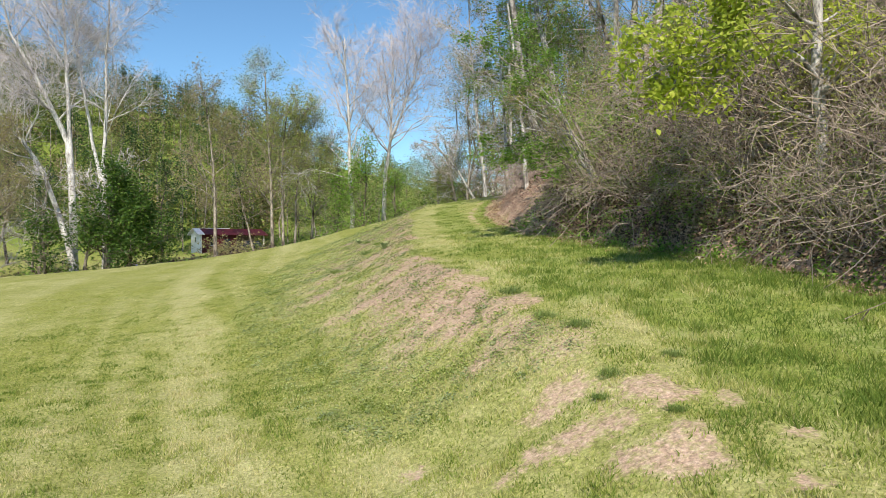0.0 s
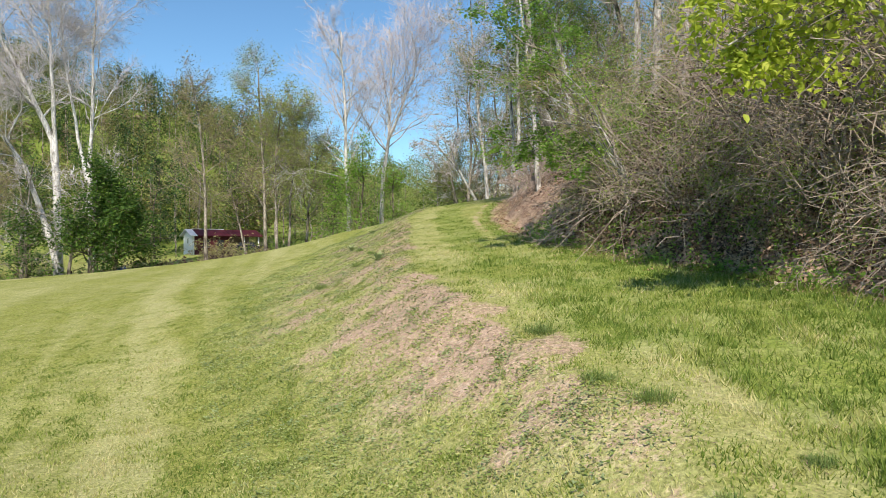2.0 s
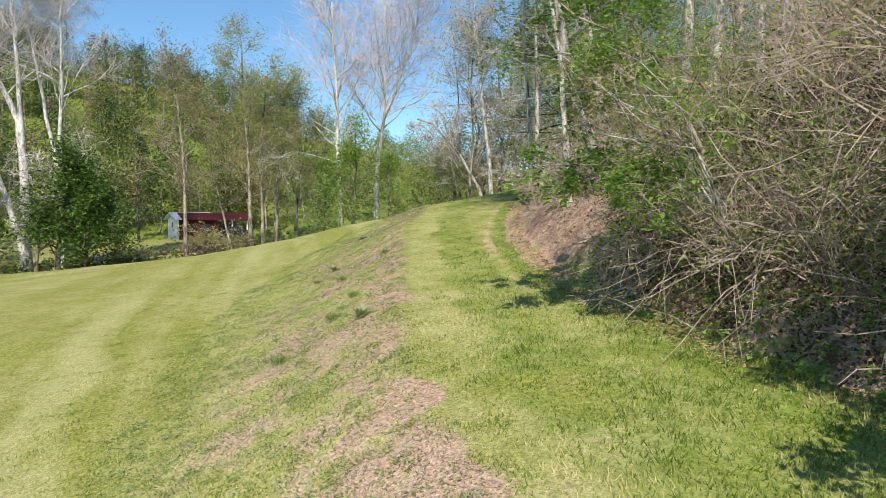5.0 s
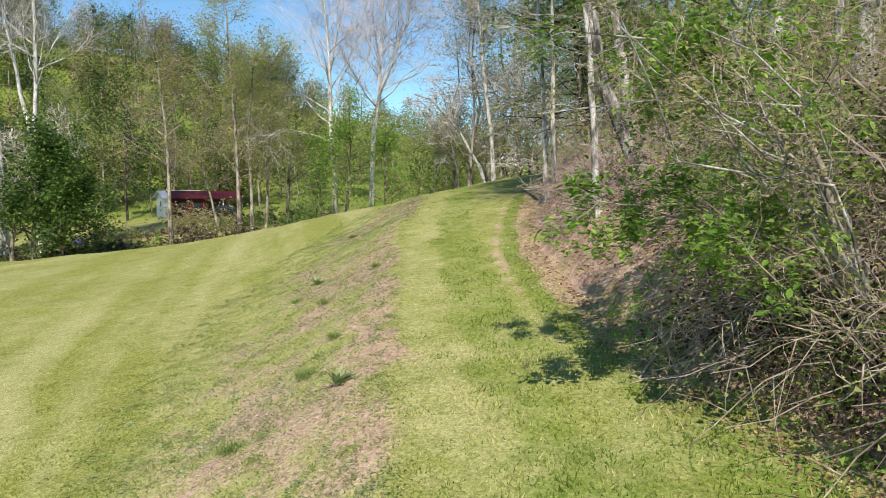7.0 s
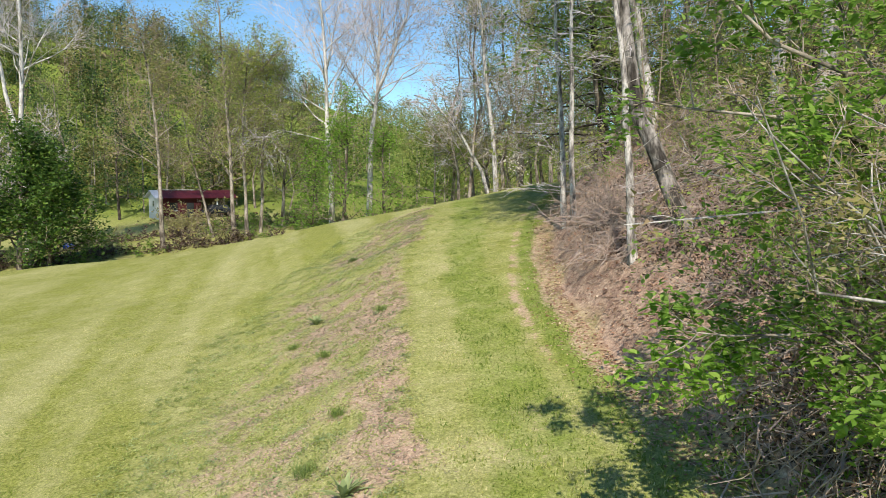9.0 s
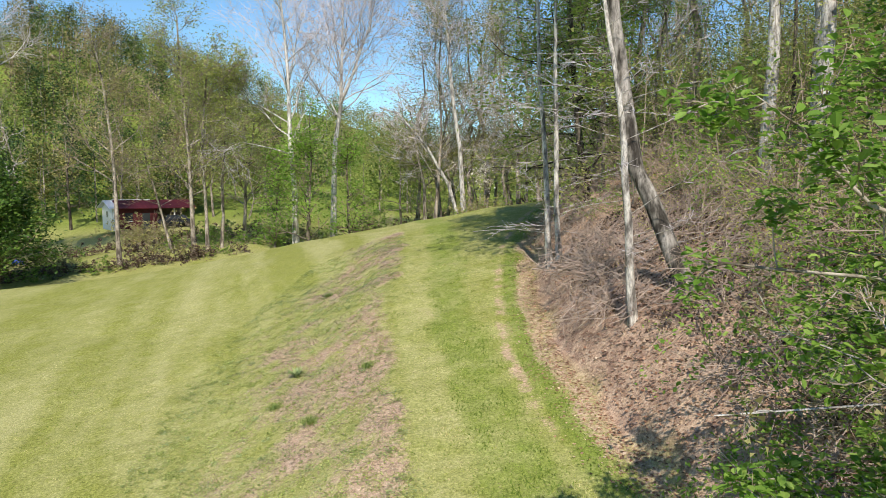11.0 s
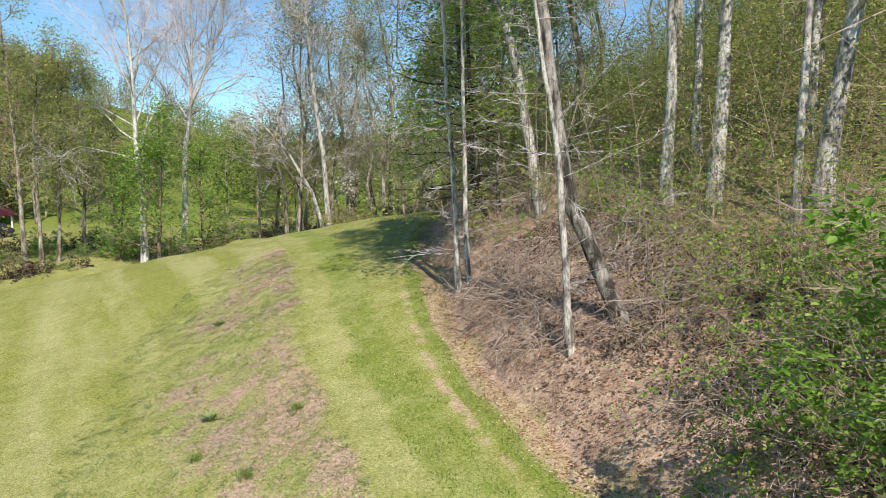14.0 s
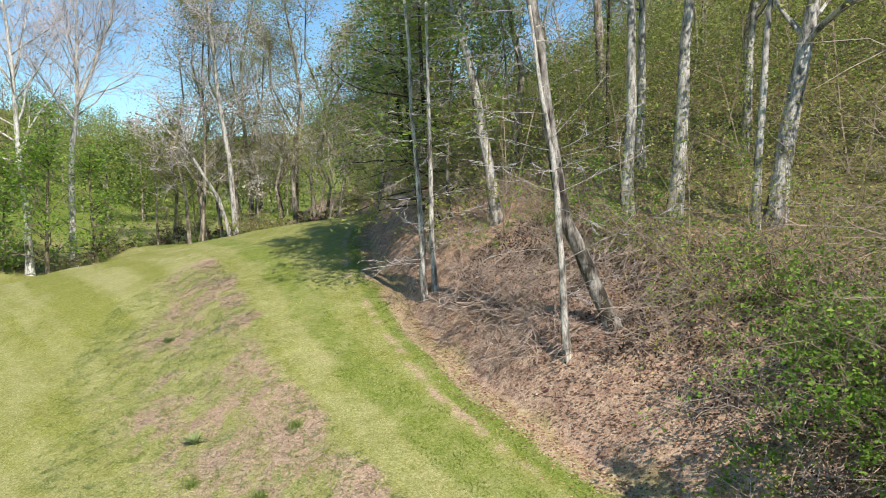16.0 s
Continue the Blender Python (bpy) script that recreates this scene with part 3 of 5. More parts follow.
def grass():
    rng = np.random.default_rng(5)
    n = 900000
    y = 3.0 + 48 * rng.random(n) ** 1.9
    x = rng.uniform(-0.72, 0.62, n) * (y + 4.5)
    e = x - toe(y)
    s, l, d, u, _ = cover(x, y)
    keep = (rng.random(n) > 1.9 * s - 0.15) & (rng.random(n) > l * 0.97) & (e < 1.5)
    keep &= rng.random(n) < sstep(-16, -6, x) * sstep(52, 30, y) * sstep(3.0, 5.0, y)
    clump = vnoise(x, y, 0.28, 9)
    keep &= rng.random(n) < 0.65 + 0.5 * clump
    x, y, d, u, clump = x[keep], y[keep], d[keep], u[keep], clump[keep]
    n = len(x)
    z = land(x, y)
    h = (0.03 + 0.035 * u + 0.03 * np.maximum(clump, 0)) * rng.uniform(0.6, 1.6, n) * (0.45 + 0.55 * sstep(30, 8, y))
    w = 0.0045 + 0.0004 * y
    a = rng.uniform(0, 2 * np.pi, n)
    side = np.stack([np.cos(a), np.sin(a), np.zeros(n)], 1) * w[:, None]
    tip = np.stack([rng.normal(0, 0.5, n) * h, rng.normal(0, 0.5, n) * h, h], 1)
    p = np.stack([x, y, z - 0.005], 1)
    v = np.stack([p - side, p + side, p + tip], 1).reshape(-1, 3)
    tone = np.clip(d * 0.75 - 0.12 * u + 0.4 * vnoise(x, y, 0.5, 21) + 0.25 * vnoise(x, y, 0.16, 22) + rng.normal(0.05, 0.24, n), 0, 0.95)
    ob = new("grass", mesh_np("grass", v, np.arange(3 * n).reshape(-1, 3), M_BLADE, {"dry": np.repeat(tone, 3)}))
    tagged(ob, "short mown spring grass, green with straw-coloured streaks", "grass", kind="stuff")


grass()


def leaf_litter():
    rng = np.random.default_rng(6)
    n = 72000
    y = rng.uniform(6, 50, n)
    e = np.abs(rng.normal(0, 2.4, n)) - 0.45 + 0.3 * rng.normal(size=n)
    x = toe(y) + e
    p = np.stack([x, y, land(x, y) + 0.006], 1)
    v, f = leaves(rng, p, 0.058, 0.93, 0.75, 4)
    ob = new("leaf_litter", mesh_np("leaf_litter", v, f, M_LITTER))
    tagged(ob, "dry brown fallen leaves covering the bank", "leaf litter", kind="stuff")


leaf_litter()


# ---- trees with a place of their own ----
def standing(name, label, lines, **how):
    """A tree whose trunk lines (points from foot to top, r0, r1) are given in world places."""
    x, y, z = lines[0][0][0]
    foot = np.array([x, y, ground_z(x, y) - 0.1])
    trunks = []
    bent = np.random.default_rng(how.get("seed", 1))
    for i, (pts, r0, r1) in enumerate(lines):
        p = [np.array(q, float) - foot for q in pts]
        if i == 0:
            p[0] = np.zeros(3)
        fine = []
        for a, b in zip(p[:-1], p[1:]):
            bend = bent.normal(0, 0.07 if r0 < 0.06 else 0.012, 3) * np.linalg.norm(b - a)
            fine += [a, (a + b) / 2 + bend]
        trunks.append((fine + [p[-1]], r0, r1))
    return make_tree(name, label, trunks, tuple(foot), split=True, **how)


SYC = dict(bark=M_SYC, twigs=M_HAZE, crown=M_RUST, leaf=0.12, per=0.5, limbs=24, start=0.45, reach=9.0, angle=48, up=0.11, stout=0.42,
           sub=(9, 12), bushy=0.5, twig=0.45, wig=0.23, thin=0.01, top=0.35)
standing("sycamore_tree", "tall bare sycamore with white bark behind the rise",
         [([(-9.85, 77, 1), (-9.85, 77, 3.6), (-10.0, 77, 8.2), (-10.2, 77, 13.1), (-10.4, 77, 19), (-10.7, 77, 25)], 0.33, 0.07)], seed=21, **SYC)
standing("sycamore_tree", "forked white-barked sycamore, still bare, behind the rise",
         [([(-6.9, 82.5, 3), (-6.9, 82.5, 5.7), (-6.7, 82.5, 11), (-6.1, 82.5, 14.9), (-5.9, 82.5, 20), (-6.1, 82.5, 27)], 0.33, 0.06),
          ([(-6.2, 82.5, 14.5), (-4.9, 82.5, 17.5), (-3.3, 82.5, 21.8), (-2.6, 82.5, 25)], 0.17, 0.05)], seed=22, **SYC)
standing("sycamore_tree", "large spreading sycamore with several pale trunks by the creek",
         [([(-38.6, 74, 0), (-38.9, 74, 10.3), (-39.2, 74, 13), (-40.7, 74, 16.2), (-42.8, 74, 20.4), (-45.2, 74, 24.5), (-46, 74, 28)], 0.4, 0.07),
          ([(-38.9, 74, 10.8), (-39.3, 74.2, 17.4), (-39.7, 74.4, 23.3), (-40, 74.5, 31)], 0.26, 0.06)], seed=23, **dict(SYC, crown=M_CREAM, leaf=0.14, per=1.2))
standing("sycamore_tree", "slanting white sycamore trunk beside the creek",
         [([(-37.3, 72, 0.5), (-39.3, 72, 6.1), (-40.8, 72, 10.1), (-42.8, 72, 13), (-45.1, 72, 15), (-49, 72, 19)], 0.3, 0.08)], seed=24, **dict(SYC, crown=M_CREAM, leaf=0.14, per=1.2))
standing("sycamore_tree", "tall twin-stemmed pale sycamore by the creek",
         [([(-35.8, 75, 0), (-35.9, 75, 8), (-35.8, 75, 14), (-35.7, 75, 22.4), (-35.4, 75, 31)], 0.3, 0.06),
          ([(-36.2, 75, 9), (-37.2, 75, 13.4), (-37.9, 75, 17.6), (-38.6, 75, 21.8), (-39, 75, 27)], 0.2, 0.05)], seed=25, **dict(SYC, crown=M_CREAM, leaf=0.14, per=1.2))
standing("birch_tree", "slim pale birch leaning at the edge of the wood",
         [([(4.5, 70.9, 3.8), (4.1, 70.9, 9.9), (3.4, 71, 15), (2.9, 71.1, 20.7), (2.6, 71.2, 27)], 0.22, 0.06)],
         bark=M_PALE, twigs=M_HAZE, crown=M_OLIVE, leaf=0.16, per=3.4, jitter=0.3, limbs=34, start=0.34, reach=5.6, angle=58, sub=(8, 6), thin=0.012, seed=31)
standing("birch_tree", "pale tree bending low over the rise",
         [([(4.1, 70.9, 3.8), (3.2, 71, 6.9), (1.5, 71.3, 9.9), (-0.8, 71.6, 12.6), (-2.3, 71.9, 13.1)], 0.17, 0.05)],
         bark=M_PALE, twigs=M_HAZE, crown=M_OLIVE, leaf=0.18, per=0.9, limbs=12, start=0.45, reach=3.5, sub=(6, 5), thin=0.013, seed=32)

BUD = dict(bark=M_GREY, twigs=M_TWIG, crown=M_SPRING, leaf=0.16, per=13.0, jitter=0.5, limbs=24, start=0.3, reach=5.0, angle=60, up=0.09,
           sub=(6, 5), thin=0.014)
standing("creek_tree", "slim grey tree coming into leaf beside the creek",
         [([(-14.7, 79, 0.8), (-14.6, 79, 4), (-14.5, 79, 6.7), (-13.8, 79, 10.3), (-13.5, 79, 13)], 0.18, 0.05)], seed=41, **dict(BUD, crown=M_OLIVE, per=7))
standing("creek_tree", "tall budding tree with a rounded yellow-green crown",
         [([(-17.8, 74, 0.8), (-17.9, 74, 5), (-18, 74, 9.5), (-18.4, 74, 15.6), (-18.6, 74, 20.5)], 0.2, 0.06)], seed=42, **dict(BUD, limbs=28, reach=5.2))
standing("creek_tree", "tall slender tree with pale green new leaves",
         [([(-16.7, 74, 0.8), (-16.8, 74, 7), (-16.8, 74, 11.8), (-16.2, 74, 17.5)], 0.16, 0.05)], seed=43, **BUD)
standing("creek_tree", "slender grey tree in a clump beside the creek",
         [([(-15.9, 75.5, 0.8), (-15.7, 75.5, 7), (-15.3, 75.5, 13), (-14.8, 75.5, 17)], 0.14, 0.04)], seed=44, **BUD)
standing("creek_tree", "grey-barked tree with sparse olive buds beside the house",
         [([(-23.1, 72, 0), (-23.2, 72, 5), (-23.3, 72, 8.9), (-23.8, 72, 14.5), (-24.4, 72, 18)], 0.19, 0.05)], seed=45, **dict(BUD, crown=M_OLIVE, per=9))
standing("creek_tree", "thin leaning tree in front of the red roof",
         [([(-20.2, 76, 0.5), (-21, 76, 4.6), (-21.9, 76, 8.1), (-22.6, 76, 12)], 0.13, 0.04)], seed=46, **dict(BUD, crown=M_OLIVE, per=0.8, limbs=9))
for i, (x, y, h) in enumerate(((-43, 68, 16), (-48, 74, 20), (-54, 70, 18), (1.0, 81, 11), (-62, 72, 19))):
    z = ground_z(x, y)
    standing("creek_tree", "creekside tree with thin olive and yellow-green buds",
             [([(x, y, z), (x + 0.3, y, z + h * 0.4), (x - 0.2, y, z + h * 0.7), (x + 0.2, y, z + h)], 0.2, 0.05)],
             seed=50 + i, **dict(BUD, crown=(M_OLIVE, M_SPRING)[i % 2], per=9.0, reach=h * 0.28))
for i, (x, y, h) in enumerate(((-44, 67.5, 9), (-35, 69, 8), (-40, 70, 12), (-50, 69, 11), (-33.5, 71, 13))):
    z = ground_z(x, y)
    standing("creek_tree", "low spreading tree with cream buds by the creek",
             [([(x, y, z), (x + 0.3, y, z + h * 0.35), (x + 0.7, y, z + h * 0.7), (x + 1.2, y, z + h)], 0.18, 0.04)],
             seed=150 + i, **dict(BUD, crown=(M_CREAM, M_OLIVE)[i % 2], twigs=M_HAZE, per=1.8, start=0.15, up=0.03, angle=65, reach=5.0, limbs=16))
LEAFY = dict(bark=M_BROWN, twigs=M_TWIG, crown=M_HOLLY, leaf=0.27, per=19.0, jitter=0.45, limbs=30, start=0.08, reach=4.0, angle=62, up=0.1, sub=(5, 4), thin=0.012, top=0.55)
standing("leafy_tree", "dense dark green small tree at the field edge",
         [([(-31.5, 66, -0.5), (-31.3, 66, 3), (-31, 66, 6), (-30.8, 66, 9)], 0.2, 0.05), ([(-29.5, 66.3, -0.5), (-29.2, 66.3, 3), (-28.8, 66.3, 6.8)], 0.15, 0.04)],
         seed=61, **LEAFY)
standing("leafy_tree", "bright green young tree beside the white sycamore",
         [([(-8.6, 75.5, 2), (-8.4, 75.5, 6), (-8.2, 75.5, 9), (-8.3, 75.5, 13)], 0.16, 0.04)], seed=62, **dict(LEAFY, crown=M_FRESH, leaf=0.24, per=6, reach=2.9))
standing("leafy_tree", "bright green young tree with a thin pale stem",
         [([(-11.6, 76.5, 2), (-11.4, 76.5, 4), (-11.2, 76.5, 7), (-11.2, 76.5, 9.5)], 0.1, 0.03)], seed=63, **dict(LEAFY, crown=M_FRESH, leaf=0.24, per=5, reach=2.3))
standing("leafy_tree", "leafy green tree under the forked sycamore",
         [([(-5.2, 80, 2.5), (-5.4, 80, 5), (-5.5, 80, 8), (-5.3, 80, 11)], 0.16, 0.04)], seed=64, **dict(LEAFY, crown=M_FRESH, leaf=0.24, per=5, reach=2.5))
standing("leafy_tree", "low dark green tree near the field edge",
         [([(-37, 66, -0.8), (-37.2, 66, 2), (-37.4, 66, 4.5)], 0.14, 0.04)], seed=65, **dict(LEAFY, per=4, reach=2.5))
standing("dogwood_tree", "small dogwood in white blossom among the trees",
         [([(6.1, 70.4, 3.8), (6.05, 70.4, 5.4), (6.0, 70.4, 6.8), (6.0, 70.4, 8.1)], 0.08, 0.03)],
         bark=M_GREY, crown=M_BLOOM, leaf=0.17, per=3.0, jitter=0.18, limbs=12, start=0.5, reach=1.3, angle=70, up=0.0, sub=(4, 3), thin=0.01, seed=66)

# trees on the bank and the hillside above the lane
POP = dict(bark=M_PALE, twigs=M_TWIG, crown=M_SPRING, leaf=0.17, per=4.0, jitter=0.3, limbs=14, start=0.5, reach=3.6, angle=55, up=0.08, sub=(6, 5), thin=0.009)
standing("bank_tree", "grey-barked tree bent at its foot on the bank",
         [([(4.1, 26.5, 4.6), (3.86, 26.8, 5.66), (3.57, 27, 6.5), (3.28, 27.2, 7.2), (3.13, 27.3, 8.24), (2.97, 27.4, 9.4), (2.82, 27.5, 10.8), (2.6, 27.7, 12.3), (2.3, 27.9, 16), (2.2, 28, 24)], 0.18, 0.08)],
         seed=71, **dict(POP, bark=M_ASH, twigs=M_HAZE, crown=M_OLIVE, start=0.86, limbs=24, per=7, leaf=0.22, reach=4.4))
standing("bank_sapling", "thin grey dead sapling against the bent tree",
         [([(3.19, 26.9, 4.4), (3.09, 27, 6.2), (2.98, 27.05, 7.7), (2.88, 27.1, 8.6), (2.7, 27.25, 9.8), (2.5, 27.4, 11.5)], 0.085, 0.03)],
         bark=M_SAP, twigs=M_HAZE, limbs=30, start=0.12, reach=2.6, angle=82, up=0.01, sub=(5, 2), bushy=0.2, twig=0.5, thin=0.0036, wig=0.08, stout=0.1, level=0.5, seed=72)
DEADS = dict(bark=M_SAP, twigs=M_HAZE, limbs=40, start=0.1, reach=2.6, angle=84, up=0.01, sub=(5, 2), bushy=0.2, twig=0.5, thin=0.004, wig=0.08, top=0.3, stout=0.1, level=0.5)
standing("bank_sapling", "slim pale trunk with bare level branches at the lane's edge",
         [([(3.11, 33.7, 4.2), (3.04, 33.75, 6.2), (2.95, 33.8, 7.9), (2.78, 33.9, 10), (2.6, 34, 13.5)], 0.1, 0.04)], seed=73, **DEADS)
standing("bank_sapling", "slim pale trunk standing close beside its twin",
         [([(3.3, 33.4, 4.1), (3.23, 33.5, 6.4), (3.2, 33.5, 8.4), (3.15, 33.5, 10), (3.1, 33.6, 14)], 0.09, 0.04)], seed=74, **dict(DEADS, start=0.55, limbs=22, crown=M_GREEN, per=8.0, leaf=0.13, jitter=0.3, flat=0.75))
for sd, pts, r, lab in (
        (75, [(7.3, 29.9, 6.6), (7.34, 29.85, 9.8), (7.3, 29.9, 12.7), (7.3, 30, 23)], 0.17, "straight pale poplar trunk on the wooded slope"),
        (76, [(10, 32.4, 8.2), (9.97, 32.4, 10.8), (9.9, 32.4, 13.6), (9.9, 32.4, 23)], 0.16, "straight pale poplar higher on the wooded slope"),
        (77, [(7.55, 28.45, 6.6), (7.66, 28.35, 10.1), (7.72, 28.3, 12.4), (7.9, 28.2, 24)], 0.19, "stout pale poplar trunk on the wooded slope"),
        (78, [(7.97, 26.35, 6.7), (8.0, 26.3, 10.1), (8.05, 26.25, 12), (8.1, 26.2, 21)], 0.1, "slim pale poplar on the wooded slope"),
        (79, [(11.4, 29.7, 8.4), (11.47, 29.67, 10.8), (11.54, 29.6, 13.1), (11.6, 29.6, 22)], 0.14, "pale poplar far up the wooded slope"),
        (80, [(8.4, 26.2, 6.9), (8.45, 26.1, 8.3), (8.57, 25.9, 10.1), (8.75, 25.7, 11.9), (9.4, 25, 22)], 0.25, "stout pale poplar leaning uphill"),
        (81, [(5.9, 34.3, 5.6), (5.7, 34.4, 8.2), (5.42, 34.5, 9.8), (5.1, 34.7, 11.7), (4.66, 35, 13.2), (4.0, 35.4, 19)], 0.2, "grey tree with a bowed trunk above the lane"),
        (82, [(11, 35.3, 9), (11, 35.3, 10.6), (11, 35.3, 14.3), (11, 35.3, 20)], 0.07, "thin dark sapling on the wooded slope"),
        (83, [(12.5, 21, 7), (12.5, 21, 10), (12.6, 21, 14), (12.7, 21, 21)], 0.16, "pale poplar above the thicket")):
    standing("poplar_tree", lab, [(pts, r, r * 0.4)], seed=sd, **dict(POP, bark=M_DARK if sd == 82 else M_PALE, start=0.62))
standing("tulip_tree", "pale tulip tree with branches hung with lime-green new leaves",
         [([(6.68, 12.3, 2.4), (6.61, 12.34, 3.4), (6.54, 12.4, 5.1), (6.57, 12.4, 6.7), (6.6, 12.4, 12)], 0.13, 0.06),
          ([(6.5, 12.35, 5.0), (5.9, 12.0, 5.35), (5.0, 11.5, 5.35), (4.0, 11.0, 5.0), (3.1, 10.8, 4.6)], 0.045, 0.012),
          ([(6.5, 12.35, 5.9), (5.6, 11.8, 6.2), (4.6, 11.2, 6.2), (3.7, 10.8, 5.8)], 0.04, 0.012),
          ([(6.55, 12.4, 6.4), (5.6, 11.9, 7.2), (4.6, 11.5, 7.6), (3.6, 11.2, 7.5)], 0.04, 0.012)],
         bark=M_PALE, twigs=M_TWIG, crown=M_LIME, leaf=0.1, per=9.0, jitter=0.12, flat=0.3, folded=True, limbs=17, start=0.35, reach=1.35, angle=65, up=0.0, hang=0.08,
         sub=(4, 4), thin=0.004, seed=84)
EVER = dict(bark=M_DARK, twigs=M_TWIG, crown=M_GREEN, leaf=0.14, per=8, jitter=0.16, flat=0.7, limbs=26, start=0.3, reach=3.2, angle=85, up=0.0, sub=(5, 4), thin=0.007, top=0.6)
standing("beech_tree", "young tree with level sprays of fresh green leaves",
         [([(5.0, 36.6, 5), (4.7, 36.6, 8), (4.4, 36.6, 11), (4.2, 36.6, 15)], 0.11, 0.04)], seed=85, **dict(EVER, start=0.15, crown=M_SPRING))
standing("beech_tree", "leafy understory tree over the lane",
         [([(6.0, 40, 5.6), (5.6, 40, 8.5), (5.2, 40, 12), (4.9, 40, 16)], 0.16, 0.05)], seed=86, **dict(EVER, reach=4))
standing("beech_tree", "leafy understory tree shading the lane's bend",
         [([(8.2, 46, 6.4), (7.8, 46, 9.5), (7.2, 46, 13), (6.8, 46, 18)], 0.17, 0.05)], seed=87, **dict(EVER, reach=4.2))

# ---- woods: a few grown kinds, repeated ----
def upright(h, seed):
    rng = np.random.default_rng(seed)
    return [np.array([0, 0, 0.0])] + [np.array([rng.normal(0, 0.03 * h * (0.5 + k)), rng.normal(0, 0.03 * h * (0.5 + k)), h * k]) for k in (0.25, 0.5, 0.75, 1.0)]


KINDS = [
    make_tree("woodland_tree", "tall woodland tree with light green spring leaves", [(upright(18, 1), 0.17, 0.05)], (30, 60, ground_z(30, 60) - 0.1), crown=M_SPRING, bark=M_GREY,
              leaf=0.13, per=15, jitter=0.5, limbs=20, start=0.35, reach=4.2, angle=52, sub=(5, 3), thin=0.011, seed=101, group="woodland trees"),
    make_tree("woodland_tree", "woodland tree with sparse olive buds", [(upright(16, 2), 0.15, 0.05)], (34, 64, ground_z(34, 64) - 0.1), crown=M_OLIVE, bark=M_GREY,
              leaf=0.12, per=10.0, jitter=0.45, limbs=20, start=0.3, reach=4.0, angle=50, sub=(6, 4), thin=0.011, seed=102, group="woodland trees"),
    make_tree("woodland_tree", "small leafy green woodland tree", [(upright(9, 3), 0.09, 0.03)], (38, 66, ground_z(38, 66) - 0.1), crown=M_GREEN, bark=M_GREY,
              leaf=0.11, per=18.0, jitter=0.4, limbs=20, start=0.15, reach=3.0, angle=70, up=0.04, flat=0.5, sub=(5, 3), thin=0.009, seed=103, group="woodland trees"),
    make_tree("woodland_tree", "bare grey woodland tree with fine twigs", [(upright(15, 4), 0.13, 0.04)], (42, 60, ground_z(42, 60) - 0.1), crown=M_RUST, bark=M_GREY, twigs=M_HAZE,
              leaf=0.14, per=0.8, limbs=18, start=0.25, reach=3.6, angle=50, sub=(6, 5), thin=0.011, seed=104, group="woodland trees"),
    make_tree("pine_tree", "dark evergreen woodland tree", [(upright(17, 5), 0.18, 0.04)], (46, 66, ground_z(46, 66) - 0.1), crown=M_DEEP, bark=M_DARK,
              leaf=0.26, per=6, jitter=0.25, limbs=36, start=0.2, reach=3.4, angle=88, up=-0.01, top=0.8, flat=0.6, sub=(4, 3), thin=0.01, seed=105, group="woodland trees"),
    make_tree("woodland_tree", "rounded woodland tree with olive and yellow-green buds", [(upright(15, 6), 0.14, 0.04)], (6.4, 84, ground_z(6.4, 84) - 0.1), crown=M_OLIVE, bark=M_GREY, twigs=M_HAZE,
              leaf=0.13, per=8, jitter=0.4, limbs=26, start=0.2, reach=4.4, angle=64, up=0.06, sub=(6, 4), thin=0.011, seed=106, group="woodland trees"),
]
WR = np.random.default_rng(77)


def plant(kind, x, y, scale):
    m = Matrix.Translation((x, y, ground_z(x, y) - 0.15)) @ Matrix.Rotation(WR.uniform(0, 6.28), 4, "Z")
    ob = copy_thing(KINDS[kind], m)
    ob.scale = (scale * WR.uniform(0.9, 1.1), scale * WR.uniform(0.9, 1.1), scale)
    return ob


# the slope above the lane
spots = []
tries = 0
while len(spots) < 46 and tries < 6000:
    tries += 1
    y = WR.uniform(6, 95)
    x = float(toe(np.array([y]))[0]) + (7.5 if y < 24 else 4.5) + 38 * WR.random() ** 1.5
    if all((x - a) ** 2 + (y - b) ** 2 > 7 for a, b in spots) and not (abs(x - 8.5) < 3.2 and 24 < y < 33) and not (13 < y < 31 and x < 30 and WR.random() < 0.7):
        spots.append((x, y))
        plant(int(WR.choice([0, 0, 1, 1, 2, 3, 3] if y > 27 else [1, 3, 3, 3], 1)[0]), x, y, WR.uniform(0.75, 1.25))
for x, y, k, s in ((5.6, 37, 2, 0.8), (6.8, 42.5, 2, 1.0), (7.5, 49, 2, 1.1), (9.5, 45, 0, 0.8), (8.8, 38, 0, 0.85), (10.5, 51, 2, 1.1), (12.5, 55, 2, 1.2), (7.2, 36, 2, 0.7)):
    plant(k, x, y, s)
# the wood's edge past the rise
for x, y, k, s in ((9, 62, 2, 0.9), (12, 58, 0, 1.0), (14, 64, 5, 1.0), (8, 70, 5, 1.0), (10, 74, 0, 0.9), (6, 80, 2, 1.0), (13, 76, 5, 1.1), (3, 84, 2, 0.8),
                   (9, 86, 0, 1.0), (5, 95, 0, 1.0), (16, 88, 5, 1.1), (11, 66, 5, 1.0), (1.5, 75, 5, 1.05), (3.0, 77, 0, 1.1), (9.0, 73.5, 5, 1.1), (8.5, 68.5, 0, 1.0), (-0.5, 79, 2, 1.1), (4.6, 78, 5, 1.2), (10.5, 70, 5, 1.2), (7.5, 80, 0, 1.2), (2.2, 73.5, 5, 1.15), (6.2, 72.5, 5, 1.0), (5.6, 75.5, 0, 1.0)):
    plant(k, x, y, s)
